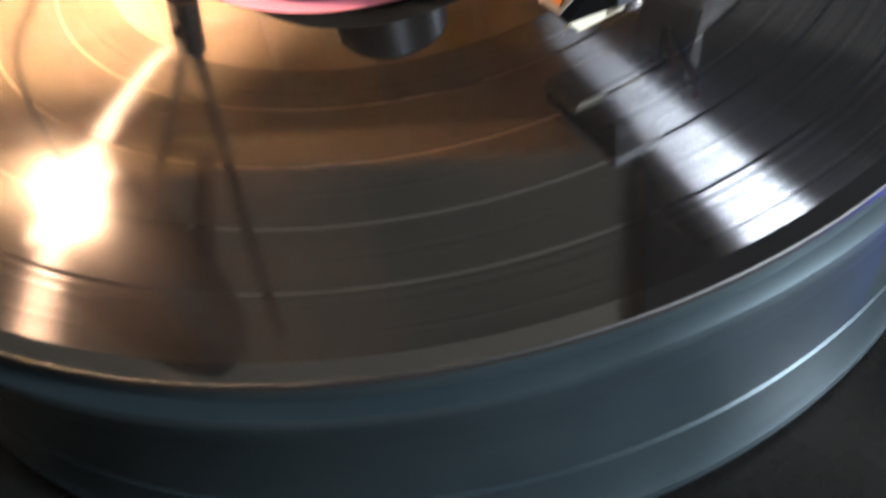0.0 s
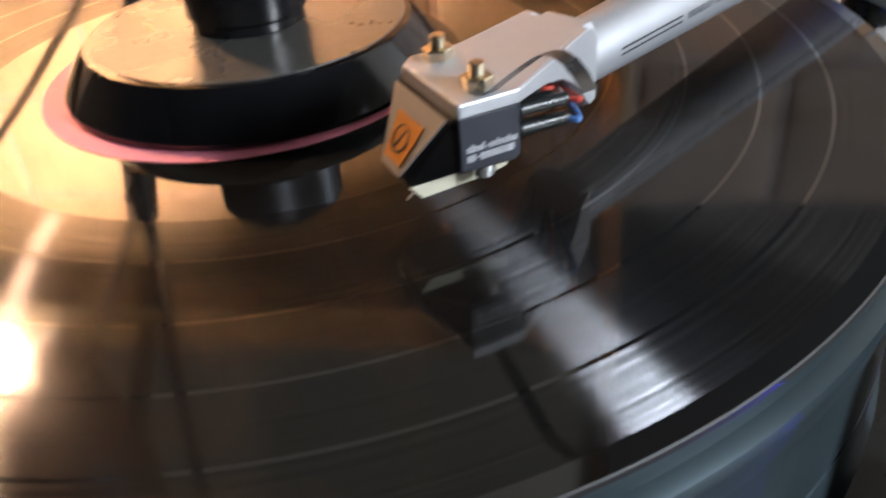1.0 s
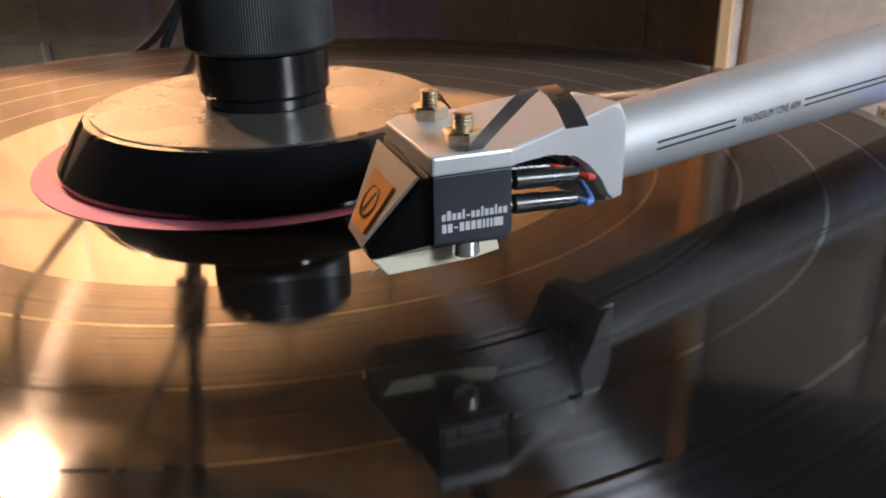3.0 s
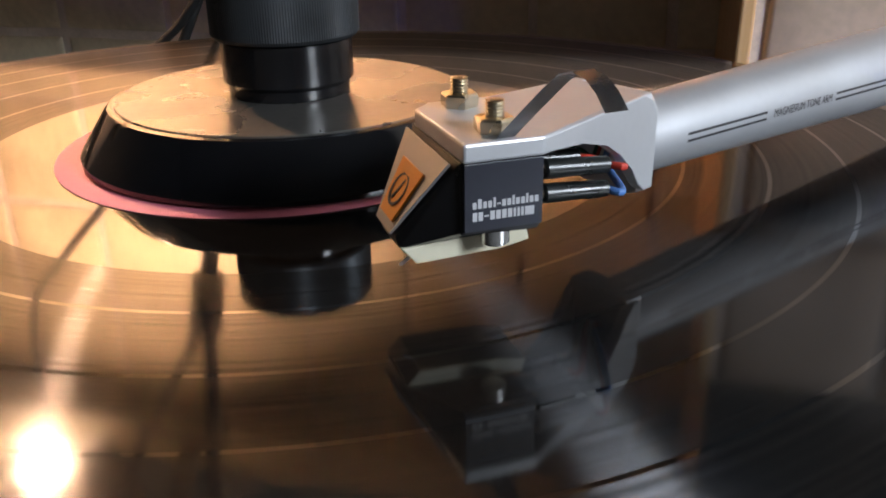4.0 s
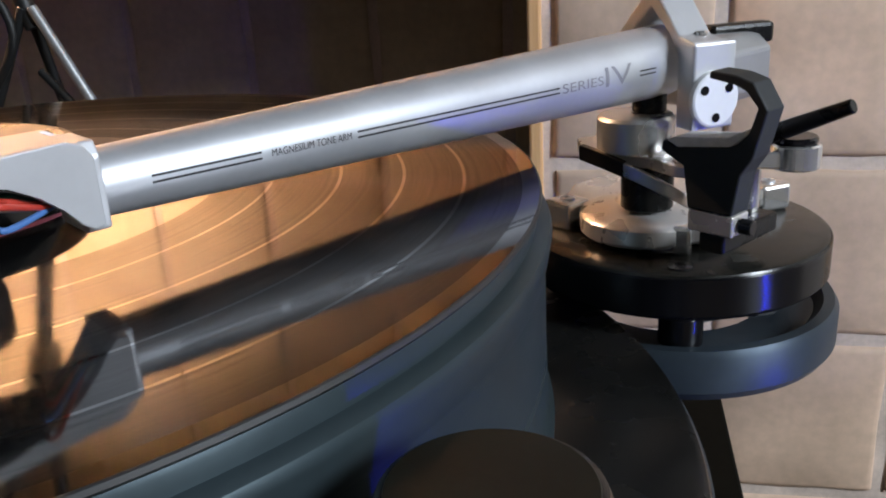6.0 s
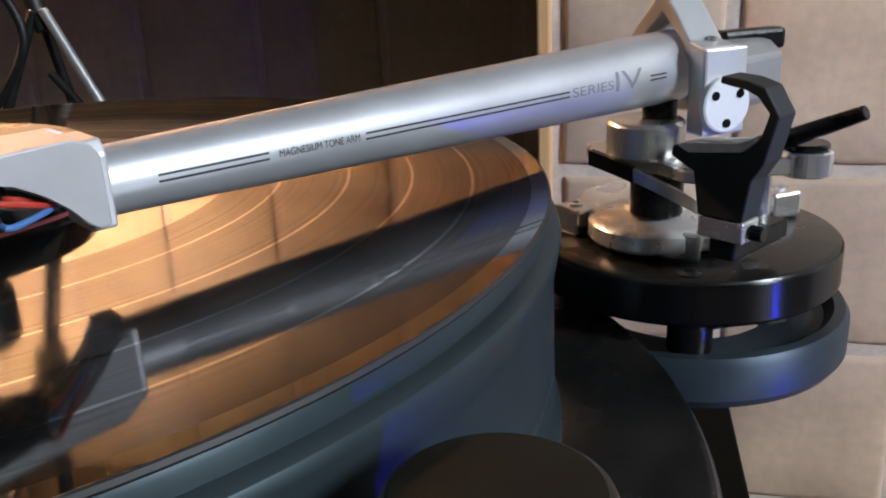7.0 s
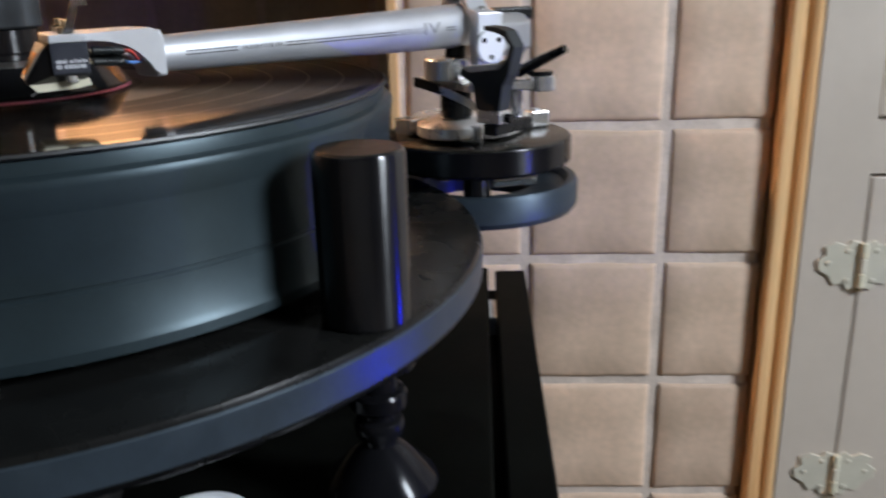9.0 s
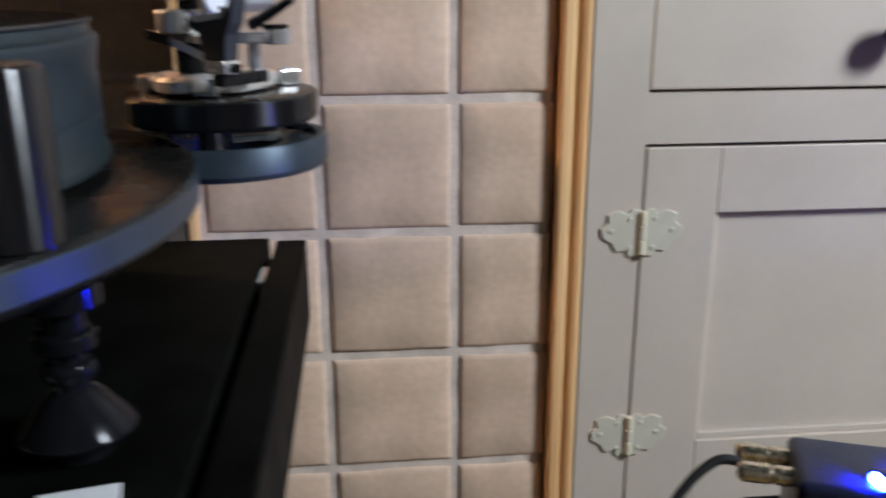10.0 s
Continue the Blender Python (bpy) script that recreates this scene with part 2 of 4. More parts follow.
FILAMENT = glow("warm_bulb", (1.0, 0.60, 0.36), 3900.0)


# ---------------------------------------------------------------- mesh tools
def part(name, bm, mat, parent=None, label="", smooth=False):
    """Links a bmesh as one mesh object, under a thing or under a part."""
    me = bpy.data.meshes.new(name)
    bmesh.ops.recalc_face_normals(bm, faces=bm.faces)
    if smooth:
        for f in bm.faces:
            f.smooth = True
        for e in bm.edges:
            if len(e.link_faces) == 2 and e.calc_face_angle(0) > radians(32):
                e.smooth = False
    bm.to_mesh(me)
    bm.free()
    me.materials.append(mat)
    ob = new(name, me)
    if parent is not None:
        ob.parent = parent
    if label:
        tagged(ob, label=label)
    return ob


def thing(name, label, category, at=(0, 0, 0), turn=0.0, group=""):
    e = new(name)
    e.empty_display_size = 0.01
    e.matrix_world = pose(*at, 0, 0, turn)
    return tagged(e, label, category, group)


def box(x0, x1, y0, y1, z0, z1, bevel=0.0, seg=2):
    bm = bmesh.new()
    bmesh.ops.create_cube(bm, size=1.0)
    bmesh.ops.scale(bm, vec=(x1 - x0, y1 - y0, z1 - z0), verts=bm.verts)
    bmesh.ops.translate(bm, vec=((x0 + x1) / 2, (y0 + y1) / 2, (z0 + z1) / 2), verts=bm.verts)
    if bevel:
        bmesh.ops.bevel(bm, geom=list(bm.edges), offset=bevel, segments=seg, affect="EDGES", profile=0.5)
    return bm


def lathe(profile, n=64, cx=0.0, cy=0.0, closed=False):
    """A turned solid: profile of (radius, height) from bottom or top; ends on the axis are capped."""
    bm = bmesh.new()
    rings = []
    for r, z in profile:
        if r < 1e-6:
            rings.append([bm.verts.new((cx, cy, z))])
        else:
            rings.append([bm.verts.new((cx + r * math.cos(2 * math.pi * i / n), cy + r * math.sin(2 * math.pi * i / n), z)) for i in range(n)])
    pairs = list(zip(rings, rings[1:]))
    if closed:
        pairs.append((rings[-1], rings[0]))
    for a, b in pairs:
        for i in range(n):
            j = (i + 1) % n
            if len(a) == 1 and len(b) == 1:
                continue
            if len(a) == 1:
                bm.faces.new((a[0], b[i], b[j]))
            elif len(b) == 1:
                bm.faces.new((a[i], b[0], a[j]))
            else:
                bm.faces.new((a[i], b[i], b[j], a[j]))
    return bm


def cyl(r, z0, z1, cx=0.0, cy=0.0, n=48, bevel=0.0006):
    b = min(bevel, r * 0.4, (z1 - z0) * 0.4)
    return lathe([(0, z0), (r - b, z0), (r, z0 + b), (r, z1 - b), (r - b, z1), (0, z1)], n, cx, cy)


def rod(a, b, r0, r1=None, n=24, bevel=0.0003):
    """A round bar from a to b."""
    a, b = Vector(a), Vector(b)
    r1 = r0 if r1 is None else r1
    L = (b - a).length
    bv = min(bevel, L * 0.3)
    bm = lathe([(0, 0), (r0 - bv, 0), (r0, bv), (r1, L - bv), (r1 - bv, L), (0, L)], n)
    bmesh.ops.transform(bm, matrix=Matrix.Translation(a) @ (b - a).to_track_quat("Z", "Y").to_matrix().to_4x4(), verts=bm.verts)
    return bm


def prism(points, z0, z1, bevel=0.0, seg=2):
    """An upright plate with the outline points."""
    bm = bmesh.new()
    f = bm.faces.new([bm.verts.new((x, y, z0)) for x, y in points])
    up = bmesh.ops.extrude_face_region(bm, geom=[f])
    bmesh.ops.translate(bm, vec=(0, 0, z1 - z0), verts=[v for v in up["geom"] if isinstance(v, bmesh.types.BMVert)])
    if bevel:
        bmesh.ops.bevel(bm, geom=list(bm.edges), offset=bevel, segments=seg, affect="EDGES", profile=0.5)
    return bm


def moved(bm, m):
    bmesh.ops.transform(bm, matrix=m, verts=bm.verts)
    return bm


def join(*bms):
    """Joins bmeshes into the first."""
    out = bms[0]
    for b in bms[1:]:
        me = bpy.data.meshes.new("joint")
        b.to_mesh(me)
        b.free()
        out.from_mesh(me)
        bpy.data.meshes.remove(me)
    return out


def tube(points, r, n=12, steps=8):
    """A round cord along a smooth line through the points."""
    pts = [Vector(p) for p in points]
    line = []
    for i in range(len(pts) - 1):
        p0, p1, p2, p3 = pts[max(i - 1, 0)], pts[i], pts[i + 1], pts[min(i + 2, len(pts) - 1)]
        for k in range(steps):
            t = k / steps
            line.append(0.5 * (2 * p1 + (p2 - p0) * t + (2 * p0 - 5 * p1 + 4 * p2 - p3) * t * t + (3 * p1 - p0 - 3 * p2 + p3) * t ** 3))
    line.append(pts[-1])
    bm = bmesh.new()
    rings, side = [], Vector((0, 0, 1))
    for i, p in enumerate(line):
        d = (line[min(i + 1, len(line) - 1)] - line[max(i - 1, 0)]).normalized()
        u = (side - d * side.dot(d))
        if u.length < 1e-4:
            u = d.orthogonal()
        u.normalize()
        v = d.cross(u)
        side = u
        rings.append([bm.verts.new(p + r * (math.cos(2 * math.pi * k / n) * u + math.sin(2 * math.pi * k / n) * v)) for k in range(n)])
    for a, b in zip(rings, rings[1:]):
        for k in range(n):
            bm.faces.new((a[k], a[(k + 1) % n], b[(k + 1) % n], b[k]))
    bm.faces.new(rings[0])
    bm.faces.new(rings[-1][::-1])
    return bm


def basis(origin, ex, ey, ez):
    """The pose whose axes are ex, ey, ez at origin."""
    m = Matrix((Vector(ex).normalized(), Vector(ey).normalized(), Vector(ez).normalized())).transposed().to_4x4()
    m.translation = Vector(origin)
    return m


# ---------------------------------------------------------------- setting
FLOOR, TOP, CEIL = -0.86, -0.160, 1.55
WALL_Y, RECESS_Y, JAMB_X = 0.331, 0.53, 0.122
PITCH = 0.1108

# unseen room shell; its tones are chosen for bounce light and reflections
tagged(part("floor", box(-1.5, 1.75, -2.2, 0.75, FLOOR - 0.05, FLOOR), FLOORING), "dark brown wooden floor of the room", "floor", kind="structure")
tagged(part("ceiling", box(-1.5, 1.75, -2.2, 0.75, CEIL, CEIL + 0.05), DARKWALL), "unseen dark ceiling", "ceiling", kind="structure")
tagged(part("wall_west", box(-1.55, -1.5, -2.2, 0.75, FLOOR, CEIL), DARKWALL), "unseen dark wall", "wall", kind="structure")
# unseen, kept pale so the bright metal has something to reflect
tagged(part("wall_south", box(-1.5, 1.7, -2.25, -2.2, FLOOR, CEIL), PLASTER), "unseen pale plaster wall", "wall", kind="structure")
wx, wy0, wy1, wz0, wz1 = 1.70, -1.10, -0.16, 0.24, 1.24
tagged(part("wall_east", join(box(wx, wx + 0.05, -2.2, wy0, FLOOR, CEIL), box(wx, wx + 0.05, wy1, 0.75, FLOOR, CEIL),
                              box(wx, wx + 0.05, wy0, wy1, FLOOR, wz0), box(wx, wx + 0.05, wy0, wy1, wz1, CEIL)), PLASTER),
       "unseen pale plaster wall with a window opening", "wall", kind="structure")
win = tagged(part("window_1", join(box(wx + 0.005, wx + 0.045, wy0, wy0 + 0.04, wz0, wz1), box(wx + 0.005, wx + 0.045, wy1 - 0.04, wy1, wz0, wz1),
                                   box(wx + 0.005, wx + 0.045, wy0 + 0.04, wy1 - 0.04, wz0, wz0 + 0.04),
                                   box(wx + 0.005, wx + 0.045, wy0 + 0.04, wy1 - 0.04, wz1 - 0.04, wz1)), WHITEM),
             "white painted window frame", "window", kind="structure")

# chimney breast: tiled pier to the right of a recess
pier = tagged(part("wall_north", box(JAMB_X + 0.004, 0.4150, WALL_Y + 0.0032, RECESS_Y + 0.06, FLOOR, CEIL), GROUT),
              "wall of square pinkish-grey stone tiles with wide pale joints", "wall", kind="structure")
# unseen dark facing, added to darken what the record mirrors
tagged(part("unseen_upper_wall", box(JAMB_X + 0.0045, 0.4150, WALL_Y - 0.0010, WALL_Y + 0.0030, -0.1885 + PITCH * 4, CEIL), DARKWALL), "unseen dark wall added above the tiles", "wall", kind="structure")
recess = tagged(part("wall_recess", box(-1.5, JAMB_X + 0.004, RECESS_Y + 0.0032, RECESS_Y + 0.06, FLOOR, CEIL), GROUT),
                "shadowed tiled back wall of the recess", "wall", kind="structure")
tagged(part("wall_cupboard", box(0.425, 1.70, WALL_Y + 0.05, RECESS_Y + 0.06, FLOOR, CEIL), PLASTER), "plain wall behind the cupboard", "wall", kind="structure")
tagged(part("trim", box(JAMB_X - 0.004, JAMB_X + 0.004, WALL_Y - 0.002, RECESS_Y + 0.003, FLOOR, 0.2540, 0.0015), PINE), "thin wooden edge lining the corner of the recess", "trim", kind="structure")
# unseen hearth, dark so little lamplight bounces onto the recess wall
tagged(part("hearth", box(-1.5, JAMB_X - 0.006, 0.26, RECESS_Y, FLOOR, TOP - 0.006, 0.003), SLATE), "unseen raised hearth inside the recess, kept dark", "hearth", kind="structure")
tagged(part("mantel_shelf", box(-1.5, JAMB_X - 0.006, 0.306, RECESS_Y, 0.038, 0.062, 0.004), TILE), "pale stone ledge across the recess", "ledge", kind="structure")

tagged(part("wall_hood", box(-1.5, JAMB_X - 0.006, 0.346, 0.396, 0.405, CEIL, 0.003), HOODM), "olive-grey plastered hood over the recess", "wall", kind="structure")

# moulded pine post between tiles and cupboard
prof = [(0.4200, WALL_Y + 0.02), (0.4200, WALL_Y - 0.008), (0.4220, WALL_Y - 0.0110), (0.4285, WALL_Y - 0.0115), (0.4305, WALL_Y - 0.0085), (0.4325, WALL_Y - 0.0080),
        (0.4345, WALL_Y - 0.0090), (0.4360, WALL_Y - 0.0120), (0.4400, WALL_Y - 0.0135), (0.4430, WALL_Y - 0.0120), (0.4440, WALL_Y + 0.02)]
tagged(part("door_trim", prism(prof, FLOOR, CEIL), PINE, smooth=True), "upright moulding of golden varnished pine", "moulding", kind="structure")

# ---------------------------------------------------------------- cupboard
cup = thing("cupboard", "cream painted built-in cupboard with panelled door and drawer", "cupboard", (0.4545, 0.3175, FLOOR))
fz = lambda z: z - FLOOR
part("face_frame", join(box(-0.0103, 0.0365, 0, 0.02, 0, CEIL - FLOOR - 0.002), box(0.0365, 1.2, 0.0, 0.02, fz(-0.1155), fz(-0.0745)),
                        box(0.0365, 1.2, 0.0, 0.02, 0, fz(-0.47))), CREAM, cup)
part("carcass", box(0.001, 1.22, 0.0215, 0.06, 0.001, CEIL - FLOOR - 0.004), CREAM, cup)
door = part("door", box(0.0395, 0.549, 0.0185, 0.0205, fz(-0.467), fz(-0.1195)), CREAM, cup, "panelled cream door")
part("stile", box(0.0385, 0.102, 0.0, 0.0185, fz(-0.468), fz(-0.1185), 0.0012), CREAM, door)
part("stile", box(0.50, 0.55, 0.0, 0.0185, fz(-0.468), fz(-0.1185), 0.0012), CREAM, door)
part("rail", box(0.1023, 0.4997, 0.0003, 0.0185, fz(-0.1755), fz(-0.1188), 0.0010), CREAM, door)
part("rail", box(0.1023, 0.4997, 0.0003, 0.0185, fz(-0.4677), fz(-0.392), 0.0010), CREAM, door)
part("door_panel", box(0.100, 0.52, 0.009, 0.018, fz(-0.394), fz(-0.1735)), CREAM, door)
part("bead", join(box(0.102, 0.106, 0.004, 0.009, fz(-0.392), fz(-0.1755), 0.001), box(0.106, 0.50, 0.004, 0.009, fz(-0.392), fz(-0.386), 0.001)), CREAM, door)
drawer = part("drawer", join(box(0.0385, 0.55, 0.003, 0.02, fz(-0.072), fz(0.12), 0.002)), CREAM, cup)
knob = part("knob", moved(lathe([(0, 0), (0.006, 0), (0.005, 0.008), (0.013, 0.015), (0.015, 0.021), (0.012, 0.027), (0, 0.029)], 32), basis((0.236, 0.003, fz(-0.030)), (1, 0, 0), (0, 0, 1), (0, -1, 0))),
            KNOBM, drawer, "dark round drawer knob", smooth=True)


def butterfly_hinge(z):
    h = thing("hinge", "cream enamelled butterfly hinge screwed over the door gap", "hinge", (0.492, 0.3175, z), group="cupboard hinges")
    for side in (-1, 1):
        pts = [(0.0015, -0.019), (0.010, -0.0215), (0.013, -0.0155), (0.021, -0.017), (0.0255, -0.009), (0.0335, -0.0045), (0.035, 0.004), (0.029, 0.009),
               (0.030, 0.016), (0.021, 0.0195), (0.013, 0.0165), (0.009, 0.021), (0.0015, 0.019)]
        leaf = prism([(x * side, y) for x, y in pts], 0.0, 0.0022, 0.0007)
        leaf = part("leaf", moved(leaf, basis((0, 0, 0), (1, 0, 0), (0, 0, 1), (0, -1, 0))), PORCELAIN, h)
        for x, y in ((0.010, -0.013), (0.026, 0.002), (0.011, 0.012)):
            part("screw", moved(lathe([(0, 0.0022), (0.0022, 0.0022), (0.0018, 0.0032), (0, 0.0034)], 16), basis((x * side, 0, y), (1, 0, 0), (0, 0, 1), (0, -1, 0))), PORCELAIN, leaf)
    for k in range(3):
        part("knuckle", cyl(0.0032, -0.019 + k * 0.0128, -0.0068 + k * 0.0128, 0, -0.003, 20), IVORY if k != 1 else PORCELAIN, h, smooth=True)
    part("pin_head", lathe([(0, -0.0225), (0.0026, -0.0215), (0.0026, -0.0192), (0, -0.0192)], 16, 0, -0.003), BRASS, h)


butterfly_hinge(-0.190)
butterfly_hinge(-0.381)

# ---------------------------------------------------------------- hi-fi rack
rack = thing("hifi_rack", "black stained wooden rack with a worn top and side rail", "rack", (0, 0, FLOOR))
rz = TOP - FLOOR
part("top_board", box(-0.42, 0.1935, -0.34, 0.2335, rz - 0.028, rz, 0.0015), CABM, rack)
part("side_rail", box(0.1985, 0.2195, -0.34, 0.2300, rz - 0.060, rz - 0.001, 0.0015), CABM, rack)
# added board that closes the gap from below so it stays dark
part("gap_filler", box(0.1925, 0.1995, -0.338, 0.229, rz - 0.040, rz - 0.016), CABM, rack)
part("spacer", box(0.1940, 0.1980, 0.150, 0.180, rz - 0.016, rz - 0.004), PAPER, rack, "pale wooden wedge")
part("side_panel", box(0.170, 0.1930, -0.33, 0.225, 0.0, rz - 0.030, 0.001), CABM, rack)
part("side_panel", box(-0.42, -0.395, -0.33, 0.225, 0.0, rz - 0.030, 0.001), CABM, rack)
part("back_panel", box(-0.394, 0.169, 0.21, 0.225, 0.0, rz - 0.030), CABM, rack)
part("shelf", box(-0.394, 0.169, -0.33, 0.209, 0.30, 0.325), CABM, rack)

# ---------------------------------------------------------------- turntable
tt = thing("turntable", "black turntable with a round plinth, thick platter and separate arm pod", "turntable", (0, 0, TOP))
tz = lambda z: z - TOP
PL0, PL1 = -0.083, -0.065
part("plinth", moved(lathe([(0, PL0), (0.1855, PL0), (0.1882, PL0 + 0.002), (0.1890, PL0 + 0.004), (0.1890, PL1 - 0.0022), (0.1882, PL1 - 0.0005), (0.1865, PL1), (0, PL1)], 160), pose(0, 0, -TOP)),
     SATIN, tt, "round satin black plinth with a bevelled rim", smooth=True)
# arm pod joined to the plinth by a waist
AX, AY = 0.187, 0.118
pod = part("pod", moved(lathe([(0.030, PL0 + 0.001), (0.053, PL0 + 0.001), (0.055, PL0 + 0.004), (0.055, PL1 - 0.003), (0.0535, PL1 - 0.0005), (0.050, PL1 - 0.0005), (0.047, PL1 - 0.004), (0.030, PL1 - 0.005)], 96, AX, AY, closed=True), pose(0, 0, -TOP)),
           RIMM, tt, "thick satin black ring carrying the arm", smooth=True)
part("rim", moved(lathe([(0.1888, PL0 + 0.0042), (0.1896, PL0 + 0.0046), (0.1896, PL1 - 0.0030), (0.1888, PL1 - 0.0022)], 160, closed=True), pose(0, 0, -TOP)), RIMM, tt, "satin grey-black band round the plinth", smooth=True)
part("platter", moved(lathe([(0, -0.0022), (0.1493, -0.0022), (0.1497, -0.0032), (0.1497, -0.0062), (0.1514, -0.0066), (0.1526, -0.0073), (0.1531, -0.0086), (0.1529, -0.0098), (0.1516, -0.0168), (0.1514, -0.0172), (0.1514, -0.0384), (0.1508, -0.0389),
                             (0.1508, -0.0397), (0.1515, -0.0402), (0.1516, -0.0540), (0.1532, -0.0566), (0.1530, -0.0600), (0.1500, -0.0612), (0.140, -0.0618), (0, -0.0618)], 200), pose(0, 0, -TOP)),
     PLATTERM, tt, "thick black platter with a shallow groove round its side", smooth=True)
part("bearing", moved(cyl(0.035, PL1, -0.0620), pose(0, 0, -TOP)), SATIN, tt, smooth=True)
board = part("armboard", moved(lathe([(0, -0.0570), (0.0495, -0.0570), (0.0508, -0.0555), (0.0508, -0.0440), (0.0500, -0.0427), (0.0488, -0.0422), (0, -0.0422)], 96, AX, AY), pose(0, 0, -TOP)),
             DUSTY, tt, "round dusty black armboard", smooth=True)
part("board_edge", moved(lathe([(0.0500, -0.0556), (0.0510, -0.0554), (0.0510, -0.0438), (0.0506, -0.0433), (0.0500, -0.0436)], 128, AX, AY, closed=True), pose(0, 0, -TOP)), EDGEM, board, "glossy turned edge", smooth=True)
for px, py in ((0.1862, 0.0745), (0.1500, 0.1380), (0.2240, 0.1385)):
    part("board_screw", moved(join(lathe([(0.0016, -0.0424), (0.0038, -0.0424), (0.0038, -0.0417), (0.0016, -0.0414)], 24, px, py, closed=True), cyl(0.0015, -0.0424, -0.0419, px, py, 12)), pose(0, 0, -TOP)), ACRYLIC, board)
part("pod_pillar", moved(cyl(0.0068, PL1 - 0.002, -0.0568, 0.1872, 0.0745), pose(0, 0, -TOP)), EDGEM, tt, smooth=True)
part("pod_pillar", moved(cyl(0.0068, PL1 - 0.002, -0.0568, 0.152, 0.142), pose(0, 0, -TOP)), ACRYLIC, tt, smooth=True)
part("pod_pillar", moved(cyl(0.0068, PL1 - 0.002, -0.0568, 0.224, 0.140), pose(0, 0, -TOP)), ACRYLIC, tt, smooth=True)
part("socket", moved(rod((0.158, 0.115, -0.0628), (0.172, 0.108, -0.0628), 0.0042), pose(0, 0, -TOP)), CHROME, tt, "bright steel cable socket", smooth=True)
part("socket", moved(join(rod((0.1945, 0.0860, -0.0612), (0.2120, 0.0930, -0.0612), 0.0040), rod((0.2105, 0.0924, -0.0612), (0.2165, 0.0948, -0.0612), 0.0047)), pose(0, 0, -TOP)), CHROME, tt, "bright steel cable socket", smooth=True)
FOOT = [(0, TOP), (0.0115, TOP), (0.0122, TOP + 0.0008), (0.0122, TOP + 0.0070), (0.0135, TOP + 0.0078), (0.0212, TOP + 0.0100), (0.0222, TOP + 0.0118), (0.0216, TOP + 0.0134), (0.0150, TOP + 0.0205), (0.0100, TOP + 0.0265),
        (0.0070, TOP + 0.0285), (0.0070, TOP + 0.0312), (0.0092, TOP + 0.0325), (0.0098, TOP + 0.0350), (0.0098, TOP + 0.0372), (0.0090, TOP + 0.0388), (0.0066, TOP + 0.0396), (0.0066, TOP + 0.0428),
        (0.0104, TOP + 0.0440), (0.0112, TOP + 0.0452), (0.0112, TOP + 0.0500), (0.0104, TOP + 0.0512), (0.0080, TOP + 0.0520), (0.0080, TOP + 0.0600), (0.0150, TOP + 0.0620), (0.0150, TOP + 0.0765), (0, TOP + 0.0765)]
for fx, fy in ((0.149, -0.052), (-0.120, -0.100), (0.02, 0.155)):
    part("foot", moved(lathe(FOOT, 64, fx, fy), pose(0, 0, -TOP)), FOOTM, tt, "turned glossy black foot with a flared skirt", smooth=True)

motor = thing("motor_housing", "tall black motor cylinder standing at the platter rim", "motor", (0.1515, -0.0868, PL1))
part("shell", lathe([(0, 0), (0.0142, 0), (0.0148, 0.0008), (0.0148, 0.0545), (0.0143, 0.0556), (0.0135, 0.0560), (0, 0.0560)], 72), SHELLM, motor, smooth=True)
part("cap", lathe([(0, 0.0560), (0.0134, 0.0560), (0.0132, 0.0563), (0, 0.0563)], 72), MOTORTOP, motor, "dusty black top disc", smooth=True)

# ---------------------------------------------------------------- record and clamp
rec = thing("record", "black vinyl record lying on the platter", "record", (0, 0, -0.002))
part("disc", lathe([(0.0420, 0.0), (0.1496, 0.0), (0.1506, 0.0004), (0.1510, 0.0010), (0.1508, 0.0018), (0.1505, 0.0020), (0.1498, 0.0020), (0.1470, 0.0020), (0.0440, 0.0020), (0.0424, 0.0020), (0.0420, 0.0016)], 220, closed=True), VINYL, rec, smooth=True)
part("label", lathe([(0, 0.00205), (0.0492, 0.00205), (0.0496, 0.00215), (0.0490, 0.0024), (0, 0.0024)], 128, -0.0048, -0.0014), LABELM, rec, "pink paper label", smooth=True)

clamp = thing("record_clamp", "black record clamp with a flared skirt and knurled knob", "record clamp", (-0.0022, -0.0006, 0.0004))
part("skirt", lathe([(0, 0.0), (0.0455, 0.0), (0.0466, 0.0006), (0.0466, 0.0016), (0.0405, 0.0104), (0.0397, 0.0112), (0.0385, 0.0114), (0, 0.0114)], 128), ACRYLIC, clamp, "glossy black flared skirt", smooth=True)
part("skirt_top", lathe([(0.0130, 0.0113), (0.0383, 0.0113), (0.0380, 0.0117), (0.0130, 0.0117)], 128, closed=True), CLAMPTOP_LIT, clamp, "satin top of the skirt, lightened for what it mirrors", smooth=True)
part("collar", lathe([(0, 0.0114), (0.0132, 0.0114), (0.0136, 0.0120), (0.0136, 0.0140), (0.0146, 0.0150), (0.0146, 0.0236), (0.0138, 0.0242), (0, 0.0242)], 96), SHELLM, clamp, "glossy black collar", smooth=True)
kn = bmesh.new()
N = 360
ringz = [(0.0158, 0.0242), (0.0164, 0.0250), (0.0164, 0.0372), (0.0159, 0.0380)]
rings = []
for r, z in ringz:
    rings.append([kn.verts.new(((r - (0.00012 if i % 2 else 0)) * math.cos(2 * math.pi * i / N), (r - (0.00012 if i % 2 else 0)) * math.sin(2 * math.pi * i / N), z)) for i in range(N)])
